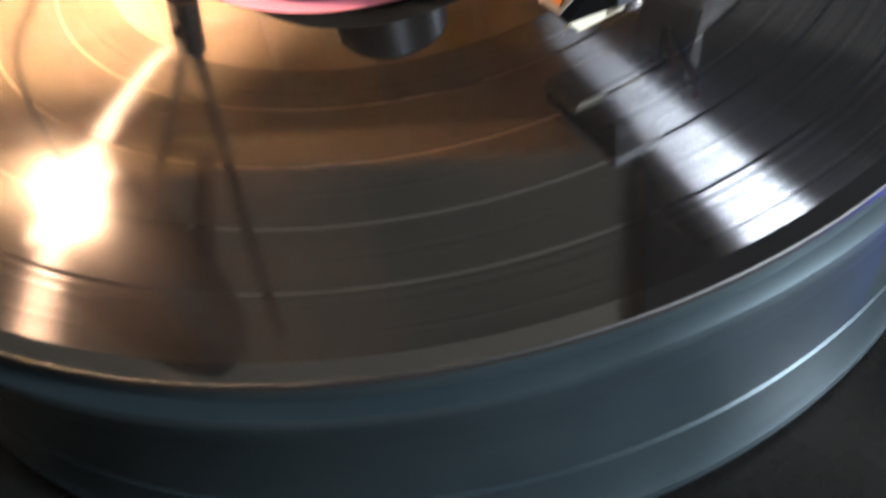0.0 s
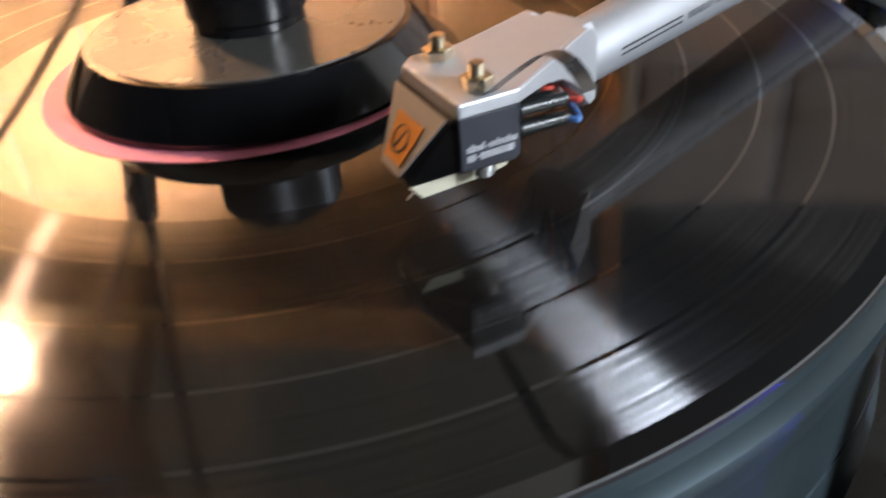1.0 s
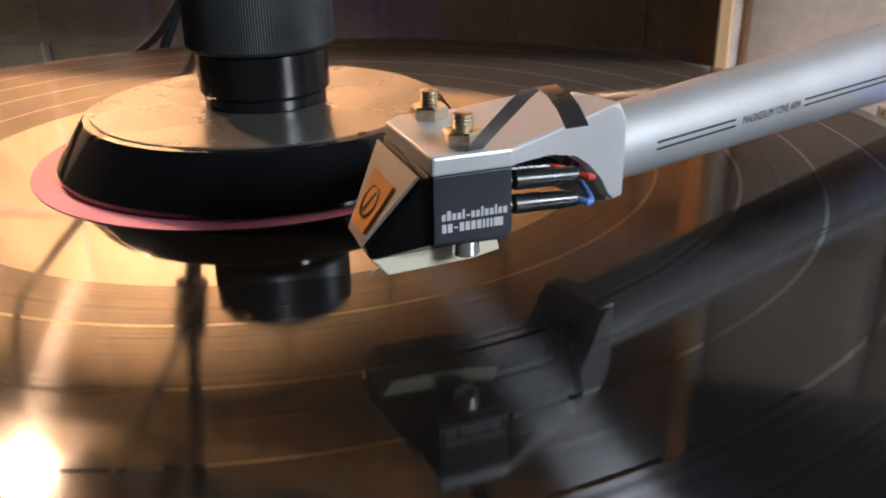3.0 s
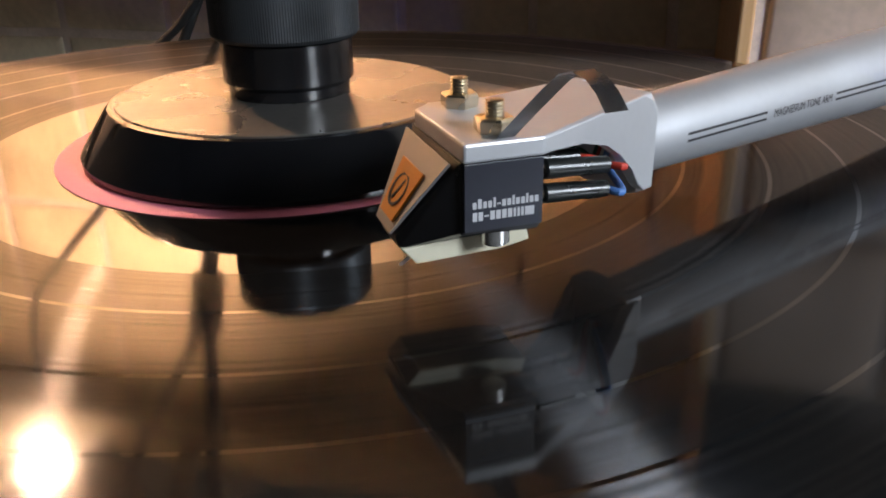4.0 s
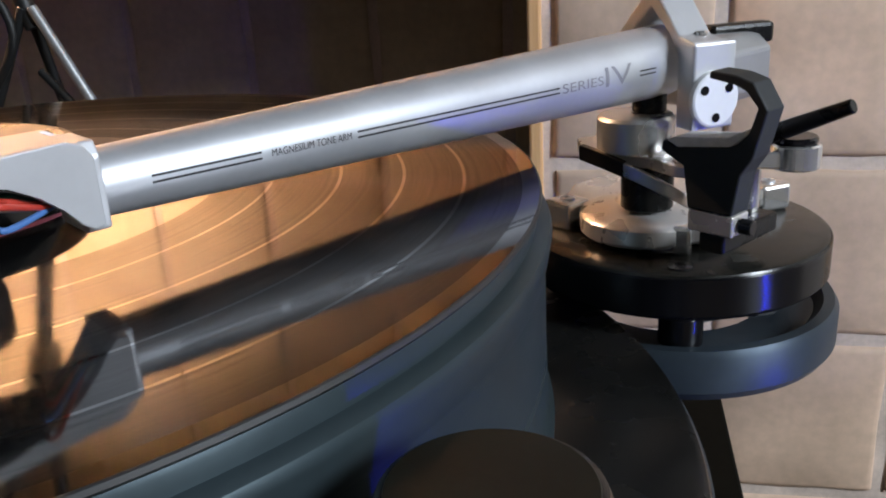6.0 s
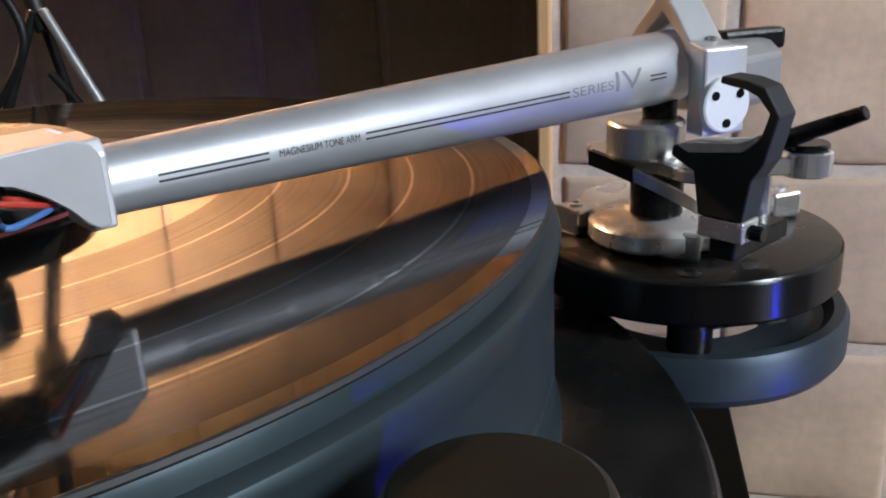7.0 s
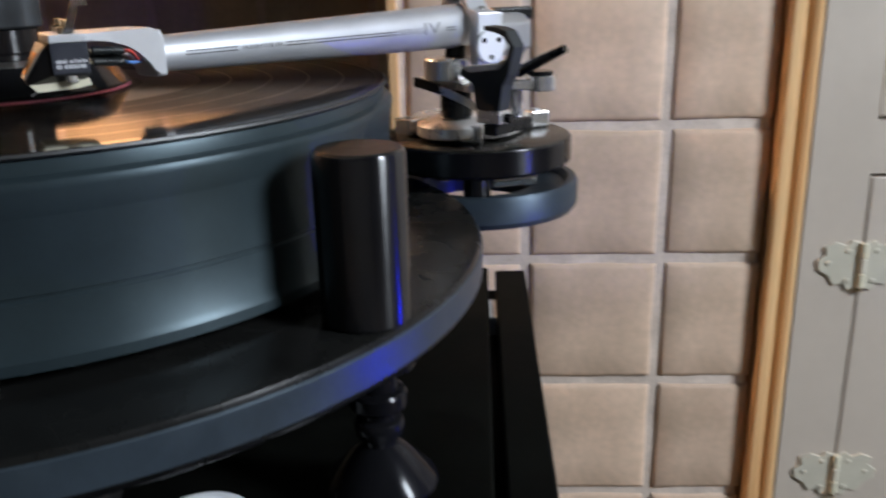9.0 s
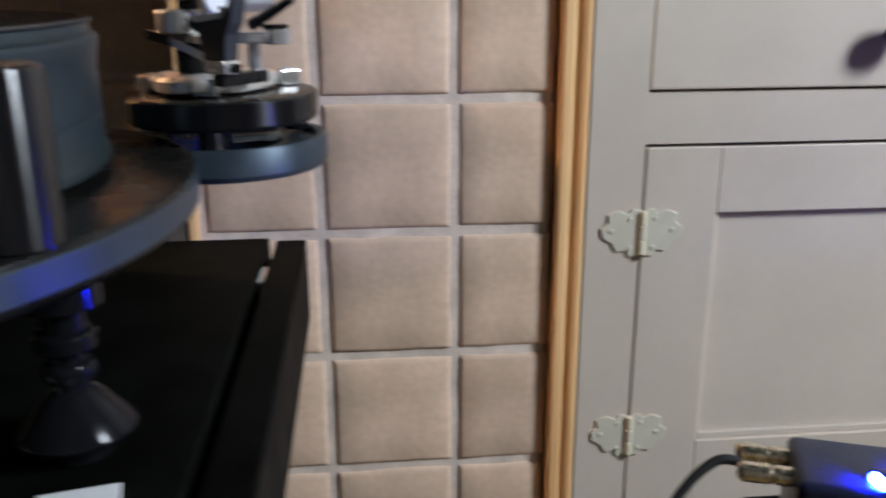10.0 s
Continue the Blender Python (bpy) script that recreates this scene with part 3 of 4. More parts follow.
for a, b in zip(rings, rings[1:]):
    for i in range(N):
        kn.faces.new((a[i], a[(i + 1) % N], b[(i + 1) % N], b[i]))
kn.faces.new(rings[0])
kn.faces.new(rings[-1])
part("knob", kn, KNOBM, clamp, "dark grey knurled knob")
part("knob_cap", lathe([(0, 0.0380), (0.0156, 0.0380), (0.0150, 0.0384), (0, 0.0384)], 96), CHROME, clamp, "polished metal cap", smooth=True)

# ---------------------------------------------------------------- tonearm
J, E = Vector((0.0738, -0.0411, 0.0165)), Vector((0.1800, 0.1010, 0.0154))
D = (E - J).normalized()
S = D.cross(Vector((0, 0, 1))).normalized()
U = S.cross(D).normalized()
L = (E - J).length
R0, R1 = 0.0063, 0.0108
arm = thing("tonearm", "silver tapered tonearm raised over the record on its base", "tonearm", (AX, AY, -0.0422))
inv = arm.matrix_world.inverted()
ARM = inv @ basis(J, D, -S, U)


def arm_at(s, side, up):
    return J + D * s + S * side + U * up


def radius(s):
    return R0 + (R1 - R0) * s / L


def put(name, bm, mat, label="", smooth=True, parent=None):
    return part(name, moved(bm, inv), mat, parent or arm, label, smooth)


tb = lathe([(0, 0), (R0 - 0.0004, 0), (R0, 0.0005), (R1, L - 0.0008), (R1 - 0.0012, L), (0, L)], 96)
put("arm_tube", moved(tb, basis(J, S, U, D)), SILVER, "satin silver tapered tube")


# black ring added in place of the dark gap behind the tube
put("gap_ring", moved(cyl(0.0088, L - 0.0005, L + 0.008), basis(J, S, U, D)), ACRYLIC, "black ring filling the dark gap at the end of the tube")


def on_tube(s, turn, lift):
    """A place on the tube's skin: s along it, turn in metres of skin upwards from its right side."""
    r = radius(s) + lift
    a = turn / radius(s)
    return J + D * s + S * r * math.cos(a) + U * r * math.sin(a)


def skin_strip(s0, s1, t0, t1, lift=0.00006):
    bm = bmesh.new()
    k = 12
    lo = [bm.verts.new(on_tube(s0 + (s1 - s0) * i / k, t0, lift)) for i in range(k + 1)]
    hi = [bm.verts.new(on_tube(s0 + (s1 - s0) * i / k, t1, lift)) for i in range(k + 1)]
    for i in range(k):
        bm.faces.new((lo[i], lo[i + 1], hi[i + 1], hi[i]))
    return bm


def lettering(text, s0, width, t0, height, lift=0.00012):
    cu = bpy.data.curves.new("lettering", "FONT")
    cu.body = text
    cu.size = 1.0
    ob = bpy.data.objects.new("lettering", cu)
    scene.collection.objects.link(ob)
    me = bpy.data.meshes.new_from_object(ob.evaluated_get(bpy.context.evaluated_depsgraph_get()))
    bpy.data.objects.remove(ob)
    bm = bmesh.new()
    bm.from_mesh(me)
    bpy.data.meshes.remove(me)
    bmesh.ops.triangulate(bm, faces=bm.faces)
    bmesh.ops.subdivide_edges(bm, edges=bm.edges, cuts=3, use_grid_fill=True)
    xs, ys = [v.co.x for v in bm.verts], [v.co.y for v in bm.verts]
    kx, ky = width / (max(xs) - min(xs)), height / (max(ys) - min(ys))
    x0, y0 = min(xs), min(ys)
    for v in bm.verts:
        v.co = on_tube(s0 + (v.co.x - x0) * kx, t0 + (v.co.y - y0) * ky, lift)
    return bm


for s0, s1 in ((0.0096, 0.0320), (0.0550, 0.1190), (0.1525, 0.1600)):
    for t0 in (-0.0006, 0.0006):
        put("stripe", skin_strip(s0, s1, t0 - 0.00022, t0 + 0.00022), INK, smooth=False)
put("lettering", lettering("MAGNESIUM TONE ARM", 0.0342, 0.0192, -0.0007, 0.0015), INK, "small dark printed words", smooth=False)
put("lettering", lettering("SERIES", 0.1200, 0.0165, -0.0010, 0.0024), GREYINK, "dark printed words", smooth=False)
put("lettering", lettering("IV", 0.1375, 0.0115, -0.0018, 0.0052), GREYINK, "large grey printed numeral", smooth=False)

# headshell, turned 24 degrees from the tube
A = Vector((0.838, 0.545, 0)).normalized()
W = Vector((0.545, -0.838, 0)).normalized()
O = Vector((0.0567, -0.0804, 0.0))


def sh(s, w, z):
    return O + A * s + W * w + Vector((0, 0, z))


def outline(points, z0, z1, bevel=0.0004):
    return prism([tuple((O + A * s + W * w).to_2d()) for s, w in points], z0, z1, bevel)


neck = J + D * 0.0
nl = neck - S * 0.0072
nr = neck + S * 0.0072


def sw(p):
    q = Vector((p.x, p.y, 0)) - O
    return q.dot(A), q.dot(W)


put("headshell", outline([(0.0, 0.0), (0.0112, 0.0), sw(nr - D * 0.004), sw(nl - D * 0.004), (0.012, -0.0225), (0.0025, -0.0225), (-0.0005, -0.0192)], 0.0236, 0.0262), HEADM, "flat silver headshell plate", smooth=False)
# neck: two cheeks that deepen from the plate to the tube, open in front for the wires, and a closed end
dr, dl = O + A * 0.0112, O + A * 0.0120 - W * 0.0225
for corner, end in ((dr, nr), (dl, nl)):
    run = Vector((end.x - corner.x, end.y - corner.y, 0))
    inward = run.normalized().cross(Vector((0, 0, 1)))
    if inward.dot((O - W * 0.011 + A * 0.012) - corner) < 0:
        inward = -inward
    side_line = [(0.0, 0.0260), (0.86, 0.0262), (0.95, 0.0250), (1.0, 0.0228), (1.0, 0.0106), (0.93, 0.0102), (0.86, 0.0118), (0.78, 0.0150), (0.66, 0.0186), (0.52, 0.0212), (0.30, 0.0232), (0.0, 0.0238)]
    ck = bmesh.new()
    a = [ck.verts.new(Vector((corner.x, corner.y, z)) + run * q) for q, z in side_line]
    b = [ck.verts.new(v.co + inward * 0.0020) for v in a]
    ck.faces.new(a)
    ck.faces.new(b[::-1])
    for i in range(len(a)):
        j = (i + 1) % len(a)
        ck.faces.new((a[i], b[i], b[j], a[j]))
    bmesh.ops.bevel(ck, geom=list(ck.edges), offset=0.0003, segments=2, affect="EDGES", profile=0.5)
    put("neck_cheek", ck, HEADM, smooth=False)
put("neck_end", moved(prism([(-0.0066, 0.0098), (-0.0066, 0.0226), (-0.0050, 0.0252), (0.0050, 0.0252), (0.0066, 0.0226), (0.0066, 0.0098), (0.0050, 0.0092), (-0.0050, 0.0092)], -0.0030, 0.0012, 0.0004),
                      basis((neck.x, neck.y, 0), S, (0, 0, 1), D)), HEADM, smooth=False)
# finger lift: a bent strip
fl = bmesh.new()
line = [(0.0612, -0.0762, 0.0262), (0.0622, -0.0772, 0.0275), (0.0648, -0.0802, 0.0308), (0.0682, -0.0842, 0.0350), (0.0700, -0.0864, 0.0370), (0.0716, -0.0886, 0.0378), (0.0733, -0.0908, 0.0375),
        (0.0746, -0.0930, 0.0366), (0.0758, -0.0952, 0.0352)]
wid = Vector((0.00110, 0.00085, 0.0))
rowsv = []
for p in line:
    rowsv.append((fl.verts.new(Vector(p) - wid), fl.verts.new(Vector(p) + wid)))
for (a0, b0), (a1, b1) in zip(rowsv, rowsv[1:]):
    fl.faces.new((a0, b0, b1, a1))
sol = bmesh.ops.solidify(fl, geom=list(fl.faces), thickness=0.0005)
put("finger_lift", fl, LIFTM, "bent grey metal finger lift")
for s, w in ((0.0062, -0.0186), (0.0060, -0.0046)):
    p = sh(s, w, 0.0262)
    hexa = moved(lathe([(0, 0), (0.0026, 0), (0.0028, 0.0003), (0.0028, 0.0017), (0.0025, 0.0020), (0, 0.0020)], 6), Matrix.Translation(p))
    nut = put("nut", hexa, BRASS, "gilt hexagonal nut", smooth=False)
    stud = []
    for k in range(5):
        stud += [(0.0011, 0.0019 + k * 0.0005), (0.0013, 0.00215 + k * 0.0005)]
    put("stud", moved(lathe([(0, 0.0019)] + stud + [(0, 0.0044)], 20), Matrix.Translation(p)), BRASS, parent=None)

# ---------------------------------------------------------------- cartridge
cart = thing("phono_cartridge", "navy and black phono cartridge with an orange badge under the headshell", "cartridge", tuple(sh(0.009, -0.011, 0.0110)))
cinv = cart.matrix_world.inverted()


def cput(name, bm, mat, label="", smooth=False):
    return part(name, moved(bm, cinv), mat, cart, label, smooth)


def slab(points, w0, w1, bevel=0.0002):
    """A side outline (s, z) pulled across the cartridge from w0 to w1."""
    bm = bmesh.new()
    f = bm.faces.new([bm.verts.new((s, z, w0)) for s, z in points])
    up = bmesh.ops.extrude_face_region(bm, geom=[f])
    bmesh.ops.translate(bm, vec=(0, 0, w1 - w0), verts=[v for v in up["geom"] if isinstance(v, bmesh.types.BMVert)])
    if bevel:
        bmesh.ops.bevel(bm, geom=list(bm.edges), offset=bevel, segments=2, affect="EDGES", profile=0.5)
    return moved(bm, basis(O, A, (0, 0, 1), W))


def hull(points):
    bm = bmesh.new()
    for p in points:
        bm.verts.new(sh(*p))
    bmesh.ops.convex_hull(bm, input=bm.verts)
    bmesh.ops.dissolve_limit(bm, angle_limit=radians(3), verts=bm.verts, edges=bm.edges)
    bmesh.ops.bevel(bm, geom=list(bm.edges), offset=0.0002, segments=2, affect="EDGES", profile=0.5)
    return bm


def nose_at(q, w):
    """A place on the slanted front: q from its top edge to its foot, w across."""
    return (-0.0009 - 0.0070 * q, w, 0.0234 - 0.0112 * q)


cput("body", slab([(-0.0002, 0.0236), (0.0113, 0.0236), (0.0113, 0.0142), (0.0108, 0.0132), (0.0, 0.0136)], -0.0215, -0.0008), CARTB, "black moulded body")
cput("nose", hull([(0.0, -0.0010, 0.0236), (0.0, -0.0212, 0.0236), (-0.0073, -0.0072, 0.0122), (-0.0073, -0.0142, 0.0122), (-0.0070, -0.0064, 0.0106), (-0.0070, -0.0148, 0.0106),
                   (0.0105, -0.0050, 0.0118), (0.0105, -0.0165, 0.0118), (0.0, -0.0010, 0.0140), (0.0108, -0.0012, 0.0140), (0.0108, -0.0208, 0.0140), (0.0, -0.0210, 0.0140)]), CARTB, "black tapered nose")
cput("side_plate", slab([(0.0002, 0.0235), (0.0112, 0.0235), (0.0112, 0.0142), (0.0002, 0.0142)], -0.0010, -0.0002, 0.0001), CARTM, "navy side plate")


def nose_plate(q0, q1, edges, lift, thick):
    bm = bmesh.new()
    out = Vector((-0.0112, 0, 0.0079)).normalized()
    ends = []
    for q, (w0, w1) in zip((q0, q1), edges):
        for w in (w0, w1):
            p = nose_at(q, w)
            ends.append((p[0] + out.x * lift * -1 * -1, p[1], p[2] + out.z * lift))
    lo = [bm.verts.new(sh(*p)) for p in ends]
    hi = [bm.verts.new(sh(p[0] - thick * 0.8, p[1], p[2] + thick * 0.55)) for p in ends]
    for quad in ((lo[0], lo[1], lo[3], lo[2]), (hi[0], hi[1], hi[3], hi[2]), (lo[0], lo[1], hi[1], hi[0]), (lo[2], lo[3], hi[3], hi[2]), (lo[0], lo[2], hi[2], hi[0]), (lo[1], lo[3], hi[3], hi[1])):
        bm.faces.new(quad)
    return bm


cput("nose_plate", nose_plate(0.02, 0.97, ((-0.0205, -0.0018), (-0.0142, -0.0073)), 0.0, 0.0004), GREYM, "dull grey metal nose plate")
cput("badge", nose_plate(0.27, 0.86, ((-0.0152, -0.0062), (-0.0136, -0.0078)), 0.0, 0.0008), BADGE, "orange badge with a dark ring")
mid = Vector(sh(*nose_at(0.56, -0.0108)))
sl = (A * -0.0079 + Vector((0, 0, -0.0112))).normalized()
nrm_ = (A * -0.0112 + Vector((0, 0, 0.0079))).normalized()
cput("badge_ring", moved(lathe([(0.0021, 0.0), (0.0025, 0.0), (0.0025, 0.0002), (0.0021, 0.0002)], 40, closed=True), basis(mid + nrm_ * 0.0009, W, sl, W.cross(sl))), INK)
cput("badge_mark", moved(box(-0.00025, 0.00025, -0.0017, 0.0017, 0.0, 0.0002), basis(mid + nrm_ * 0.0009, (W + sl * 0.4).normalized(), (sl - W * 0.4).normalized(), W.cross(sl))), INK)
cput("stylus_guard", slab([(-0.0069, 0.0109), (0.0112, 0.0119), (0.0118, 0.0097), (0.0075, 0.0089), (-0.0048, 0.0084)], -0.0162, -0.0054), IVORY, "ivory plastic stylus carrier")
cput("side_pin", moved(lathe([(0, 0), (0.0017, 0), (0.0020, 0.0003), (0.0020, 0.0030), (0, 0.0030)], 28), Matrix.Translation(sh(0.0056, -0.0030, 0.0111))), CHROME, "polished steel pin", smooth=True)
cput("cantilever", rod(sh(-0.0040, -0.0085, 0.0088), sh(-0.0064, -0.0085, 0.0072), 0.00026, n=8, bevel=0.00005), WHITEM, "fine pale cantilever")
tall = (0, 1, 0, 0, 1, 2, 0, 0, 1, 0, 0, 1, 0, 0)
x = 0.0013
for k, t_ in enumerate(tall):
    wdt = 0.00030 if t_ == 1 and k > 2 else 0.00052
    h0, h1 = (0.0174, 0.0183) if t_ == 0 else (0.0174, 0.0187) if t_ == 1 else (0.0177, 0.0179)
    cput("print_mark", slab([(x, h0), (x + wdt, h0), (x + wdt, h1), (x, h1)], -0.00024, -0.00012, 0), PRINT)
    x += wdt + 0.00020
x = 0.0013
for k in range(11):
    wdt = 0.0013 if k == 10 else 0.00034 if k in (7, 8, 9) else 0.00062
    h0, h1 = (0.0162, 0.0164) if k == 2 else (0.0157, 0.0169)
    cput("print_mark", slab([(x, h0), (x + wdt, h0), (x + wdt, h1), (x, h1)], -0.00024, -0.00012, 0), PRINT)
    x += wdt + 0.00020
for w in (-0.0035, -0.0080, -0.0125, -0.0165):
    for z in ((0.0205, 0.0170) if w == -0.0035 else (0.0190,)):
        cput("contact_pin", rod(sh(0.0112, w, z), sh(0.0130, w, z), 0.0007, n=12, bevel=0.0001), BRASS, "gilt contact pin", smooth=True)
        cput("sleeve", rod(sh(0.0126, w, z), sh(0.0228, w - 0.0004, z - 0.0006), 0.0014, 0.0012, n=14), HEAT, "black wire sleeve", smooth=True)
inn = neck - D * 0.003 + Vector((0, 0, 0.0005))
for (w, z), mat in zip(((-0.0035, 0.0205), (-0.0035, 0.0170), (-0.0080, 0.0190), (-0.0125, 0.0190), (-0.0165, 0.0190)), (RED, BLUE, WHITEW, RED, GREEN)):
    a0 = sh(0.0225, w - 0.0004, z - 0.0006)
    cput("lead", tube([a0, a0 + A * 0.0022 + W * 0.0010 - Vector((0, 0, 0.0003)), inn - D * 0.004 + S * (0.004 + w * 0.2) - Vector((0, 0, 0.002)), inn + S * (0.002 + w * 0.2)], 0.00055, 10, 6), mat, smooth=True)

# ---------------------------------------------------------------- tonearm bearing and base
PV = Vector((0.1845, 0.0985, 0.0154))


def local(s, side, up):
    return PV + A * s + W * side + Vector((0, 0, up))


def lbox(s0, s1, a0, a1, u0, u1, bevel=0.0008):
    bm = box(s0, s1, a0, a1, u0, u1, bevel)
    return moved(bm, basis(PV, A, W, (0, 0, 1)))


def across(points, s0, s1, bevel=0.0006):
    """An outline (side, up) pulled along the arm from s0 to s1."""
    bm = prism(points, s0, s1, bevel)
    return moved(bm, basis(PV, W, (0, 0, 1), A))


def acrossD(points, s0, s1, bevel=0.0006):
    return moved(prism(points, s0, s1, bevel), basis(arm_at(L + 0.004, 0, -0.003), S, (0, 0, 1), D))


# bridge over the tube's end
put("yoke", across([(-0.0225, -0.006), (-0.0225, 0.006), (-0.0065, 0.0208), (-0.0020, 0.0208), (0.0095, 0.0085), (0.0165, 0.0072), (0.0165, -0.0120), (0.0112, -0.0120), (0.0100, 0.0020),
                    (0.0050, 0.0090), (-0.0042, 0.0162), (-0.0110, 0.0110), (-0.0178, 0.0030), (-0.0178, -0.006)], -0.0065, 0.0050), HEADM, "silver arched bearing yoke", smooth=False)
put("bearing_block", lbox(-0.0066, 0.0082, 0.0095, 0.0172, -0.0180, 0.0070), HEADM, smooth=False)
cov = put("bearing_cover", moved(lathe([(0, 0), (0.0080, 0), (0.0082, 0.0004), (0.0080, 0.0018), (0.0074, 0.0022), (0, 0.0022)], 56), basis(local(0.0, 0.0172, -0.0090), A, (0, 0, 1), W)), WHITEM, "white round bearing cover with three black discs for holes")
# no openings: black discs on the cover give the holes their shade
for ang in (35, 145, 270):
    put("hole_disc", moved(lathe([(0, 0.0021), (0.0013, 0.0021), (0.0013, 0.0025), (0, 0.0025)], 20), basis(local(0.0052 * math.cos(radians(ang)), 0.0172, -0.0090 + 0.0052 * math.sin(radians(ang))), A, (0, 0, 1), W)), ACRYLIC)
put("yoke_bolt", moved(lathe([(0, 0), (0.0018, 0), (0.0018, 0.0022), (0.0014, 0.0026), (0, 0.0026)], 20), Matrix.Translation(local(0.001, 0.0100, 0.0070))), CHROME)
put("counterweight", acrossD([(-0.016, -0.014), (-0.016, 0.003), (-0.010, 0.008), (0.008, 0.008), (0.0135, 0.003), (0.0135, -0.010), (0.008, -0.014)], 0.012, 0.040, 0.0012), GREYM, "heavy grey counterweight block", smooth=False)
put("weight_neck", rod(arm_at(L + 0.006, 0, -0.002), arm_at(L + 0.020, 0, -0.003), 0.008), GREYM)
put("weight_knob", moved(box(-0.012, 0.012, -0.0035, 0.0035, -0.0042, 0.0028, 0.0015), basis((0.2062, 0.1300, 0.0200), (0.88, 0.47, 0), (-0.47, 0.88, 0), (0, 0, 1))), SATIN, "black locking lever", smooth=False)
# pillar, drum, lifting platform
CX, CY = 0.1770, 0.0960
put("pillar", cyl(0.0082, -0.0300, -0.0100, CX, CY), SATIN, "black arm pillar")
put("drum", lathe([(0, -0.0105), (0.0112, -0.0105), (0.0118, -0.0098), (0.0118, -0.0006), (0.0110, 0.0004), (0.0102, 0.0006), (0, 0.0006)], 72, CX - 0.004, CY - 0.002), STEEL, "polished steel drum")
put("pivot_post", cyl(0.0052, 0.0004, 0.0075, CX, CY), SATIN)
plate = put("lift_platform", prism([(0.1545, 0.1130), (0.1552, 0.1050), (0.1600, 0.0975), (0.1690, 0.0905), (0.1770, 0.0850), (0.1835, 0.0760), (0.1890, 0.0735), (0.1935, 0.0765), (0.1945, 0.0840), (0.1905, 0.0985), (0.1870, 0.1100),
                             (0.1780, 0.1180), (0.1640, 0.1190)], -0.0150, -0.0112, 0.0006), CASTING, "polished platform of the arm lift", smooth=False)
# each bush gets a dark disc as the shade of an open hole
for hx, hy, hr in ((0.1800, 0.0905, 0.0042), (0.1868, 0.0795, 0.0036)):
    put("platform_bush", lathe([(hr - 0.0012, -0.0113), (hr - 0.0012, -0.0108), (hr, -0.0106), (hr, -0.0114)], 32, hx, hy, closed=True), STEEL, parent=plate)
    put("bush_dark_disc", lathe([(0, -0.0112), (hr - 0.0013, -0.0112), (hr - 0.0013, -0.01105), (0, -0.01105)], 32, hx, hy), SATIN, parent=plate)


def bent_strip(points, half, thick):
    """An upright strip along a level curve; half is half of its height."""
    bm = bmesh.new()
    pts_ = [Vector(p) for p in points]
    last = None
    for i, p in enumerate(pts_):
        d = (pts_[min(i + 1, len(pts_) - 1)] - pts_[max(i - 1, 0)])
        out_ = Vector((d.y, -d.x, 0)).normalized() * thick
        up = Vector((0, 0, half))
        ring = [bm.verts.new(p - out_ + up), bm.verts.new(p + out_ + up), bm.verts.new(p + out_ - up), bm.verts.new(p - out_ - up)]
        if last:
            for k in range(4):
                bm.faces.new((last[k], last[(k + 1) % 4], ring[(k + 1) % 4], ring[k]))
        else:
            bm.faces.new(ring)
        last = ring
    bm.faces.new(last[::-1])
    bmesh.ops.bevel(bm, geom=list(bm.edges), offset=0.0003, segments=2, affect="EDGES", profile=0.5)
    return bm


def bow_at(q):
    """The bow's line, from its free end to the arm rest."""
    return (0.1565 + 0.0330 * q, 0.0930 - 0.0340 * q + 0.0210 * q * q, -0.0112 - 0.0040 * q - 0.0090 * q * q)


bow = put("bias_bow", bent_strip([bow_at(0.05 + 0.95 * k / 12) for k in range(13)], 0.0021, 0.0009), STEEL, "curved steel guide with a dark tip", smooth=False)
put("bow_sleeve", bent_strip([bow_at(0.40 * k / 8) for k in range(9)], 0.0024, 0.0012), SATIN, "dark sleeve on the guide", smooth=False, parent=bow)
# base casting
put("base_boss", lathe([(0, -0.0400), (0.0205, -0.0400), (0.0215, -0.0388), (0.0215, -0.0342), (0.0205, -0.0330), (0.0192, -0.0324), (0.0100, -0.0300), (0.0092, -0.0288), (0, -0.0288)], 96, CX, CY + 0.0072), CASTING, "round silver base boss")
put("base_sled", prism([(0.1577, 0.1086), (0.1630, 0.1030), (0.1687, 0.0978), (0.1740, 0.0935), (0.1796, 0.0905), (0.1950, 0.0890), (0.2040, 0.0960), (0.2100, 0.1080), (0.2185, 0.1380), (0.2080, 0.1470),
                        (0.1650, 0.1490), (0.1530, 0.1360), (0.1500, 0.1200)], -0.0405, -0.0334, 0.0009), CASTING, "silver base casting with screw lugs", smooth=False)
put("sled_foot", prism([(0.1640, 0.1120), (0.1800, 0.0960), (0.1960, 0.0950), (0.2050, 0.1120), (0.2100, 0.1360), (0.1680, 0.1420), (0.1580, 0.1300)], -0.0421, -0.0406, 0.0), SATIN, smooth=False)
for px, py, turned in ((0.1510, 0.1135, -42), (0.1848, 0.0892, -8), (0.2200, 0.1350, 30)):
    put("lug", moved(box(-0.0060, 0.0060, -0.0056, 0.0056, -0.0421, -0.0328, 0.0012), pose(px, py, 0, 0, 0, turned)), CHROME, smooth=False)
    put("lug_screw", lathe([(0.0012, -0.0332), (0.0026, -0.0332), (0.0026, -0.0322), (0.0012, -0.0320)], 20, px, py, closed=True), SILVER)
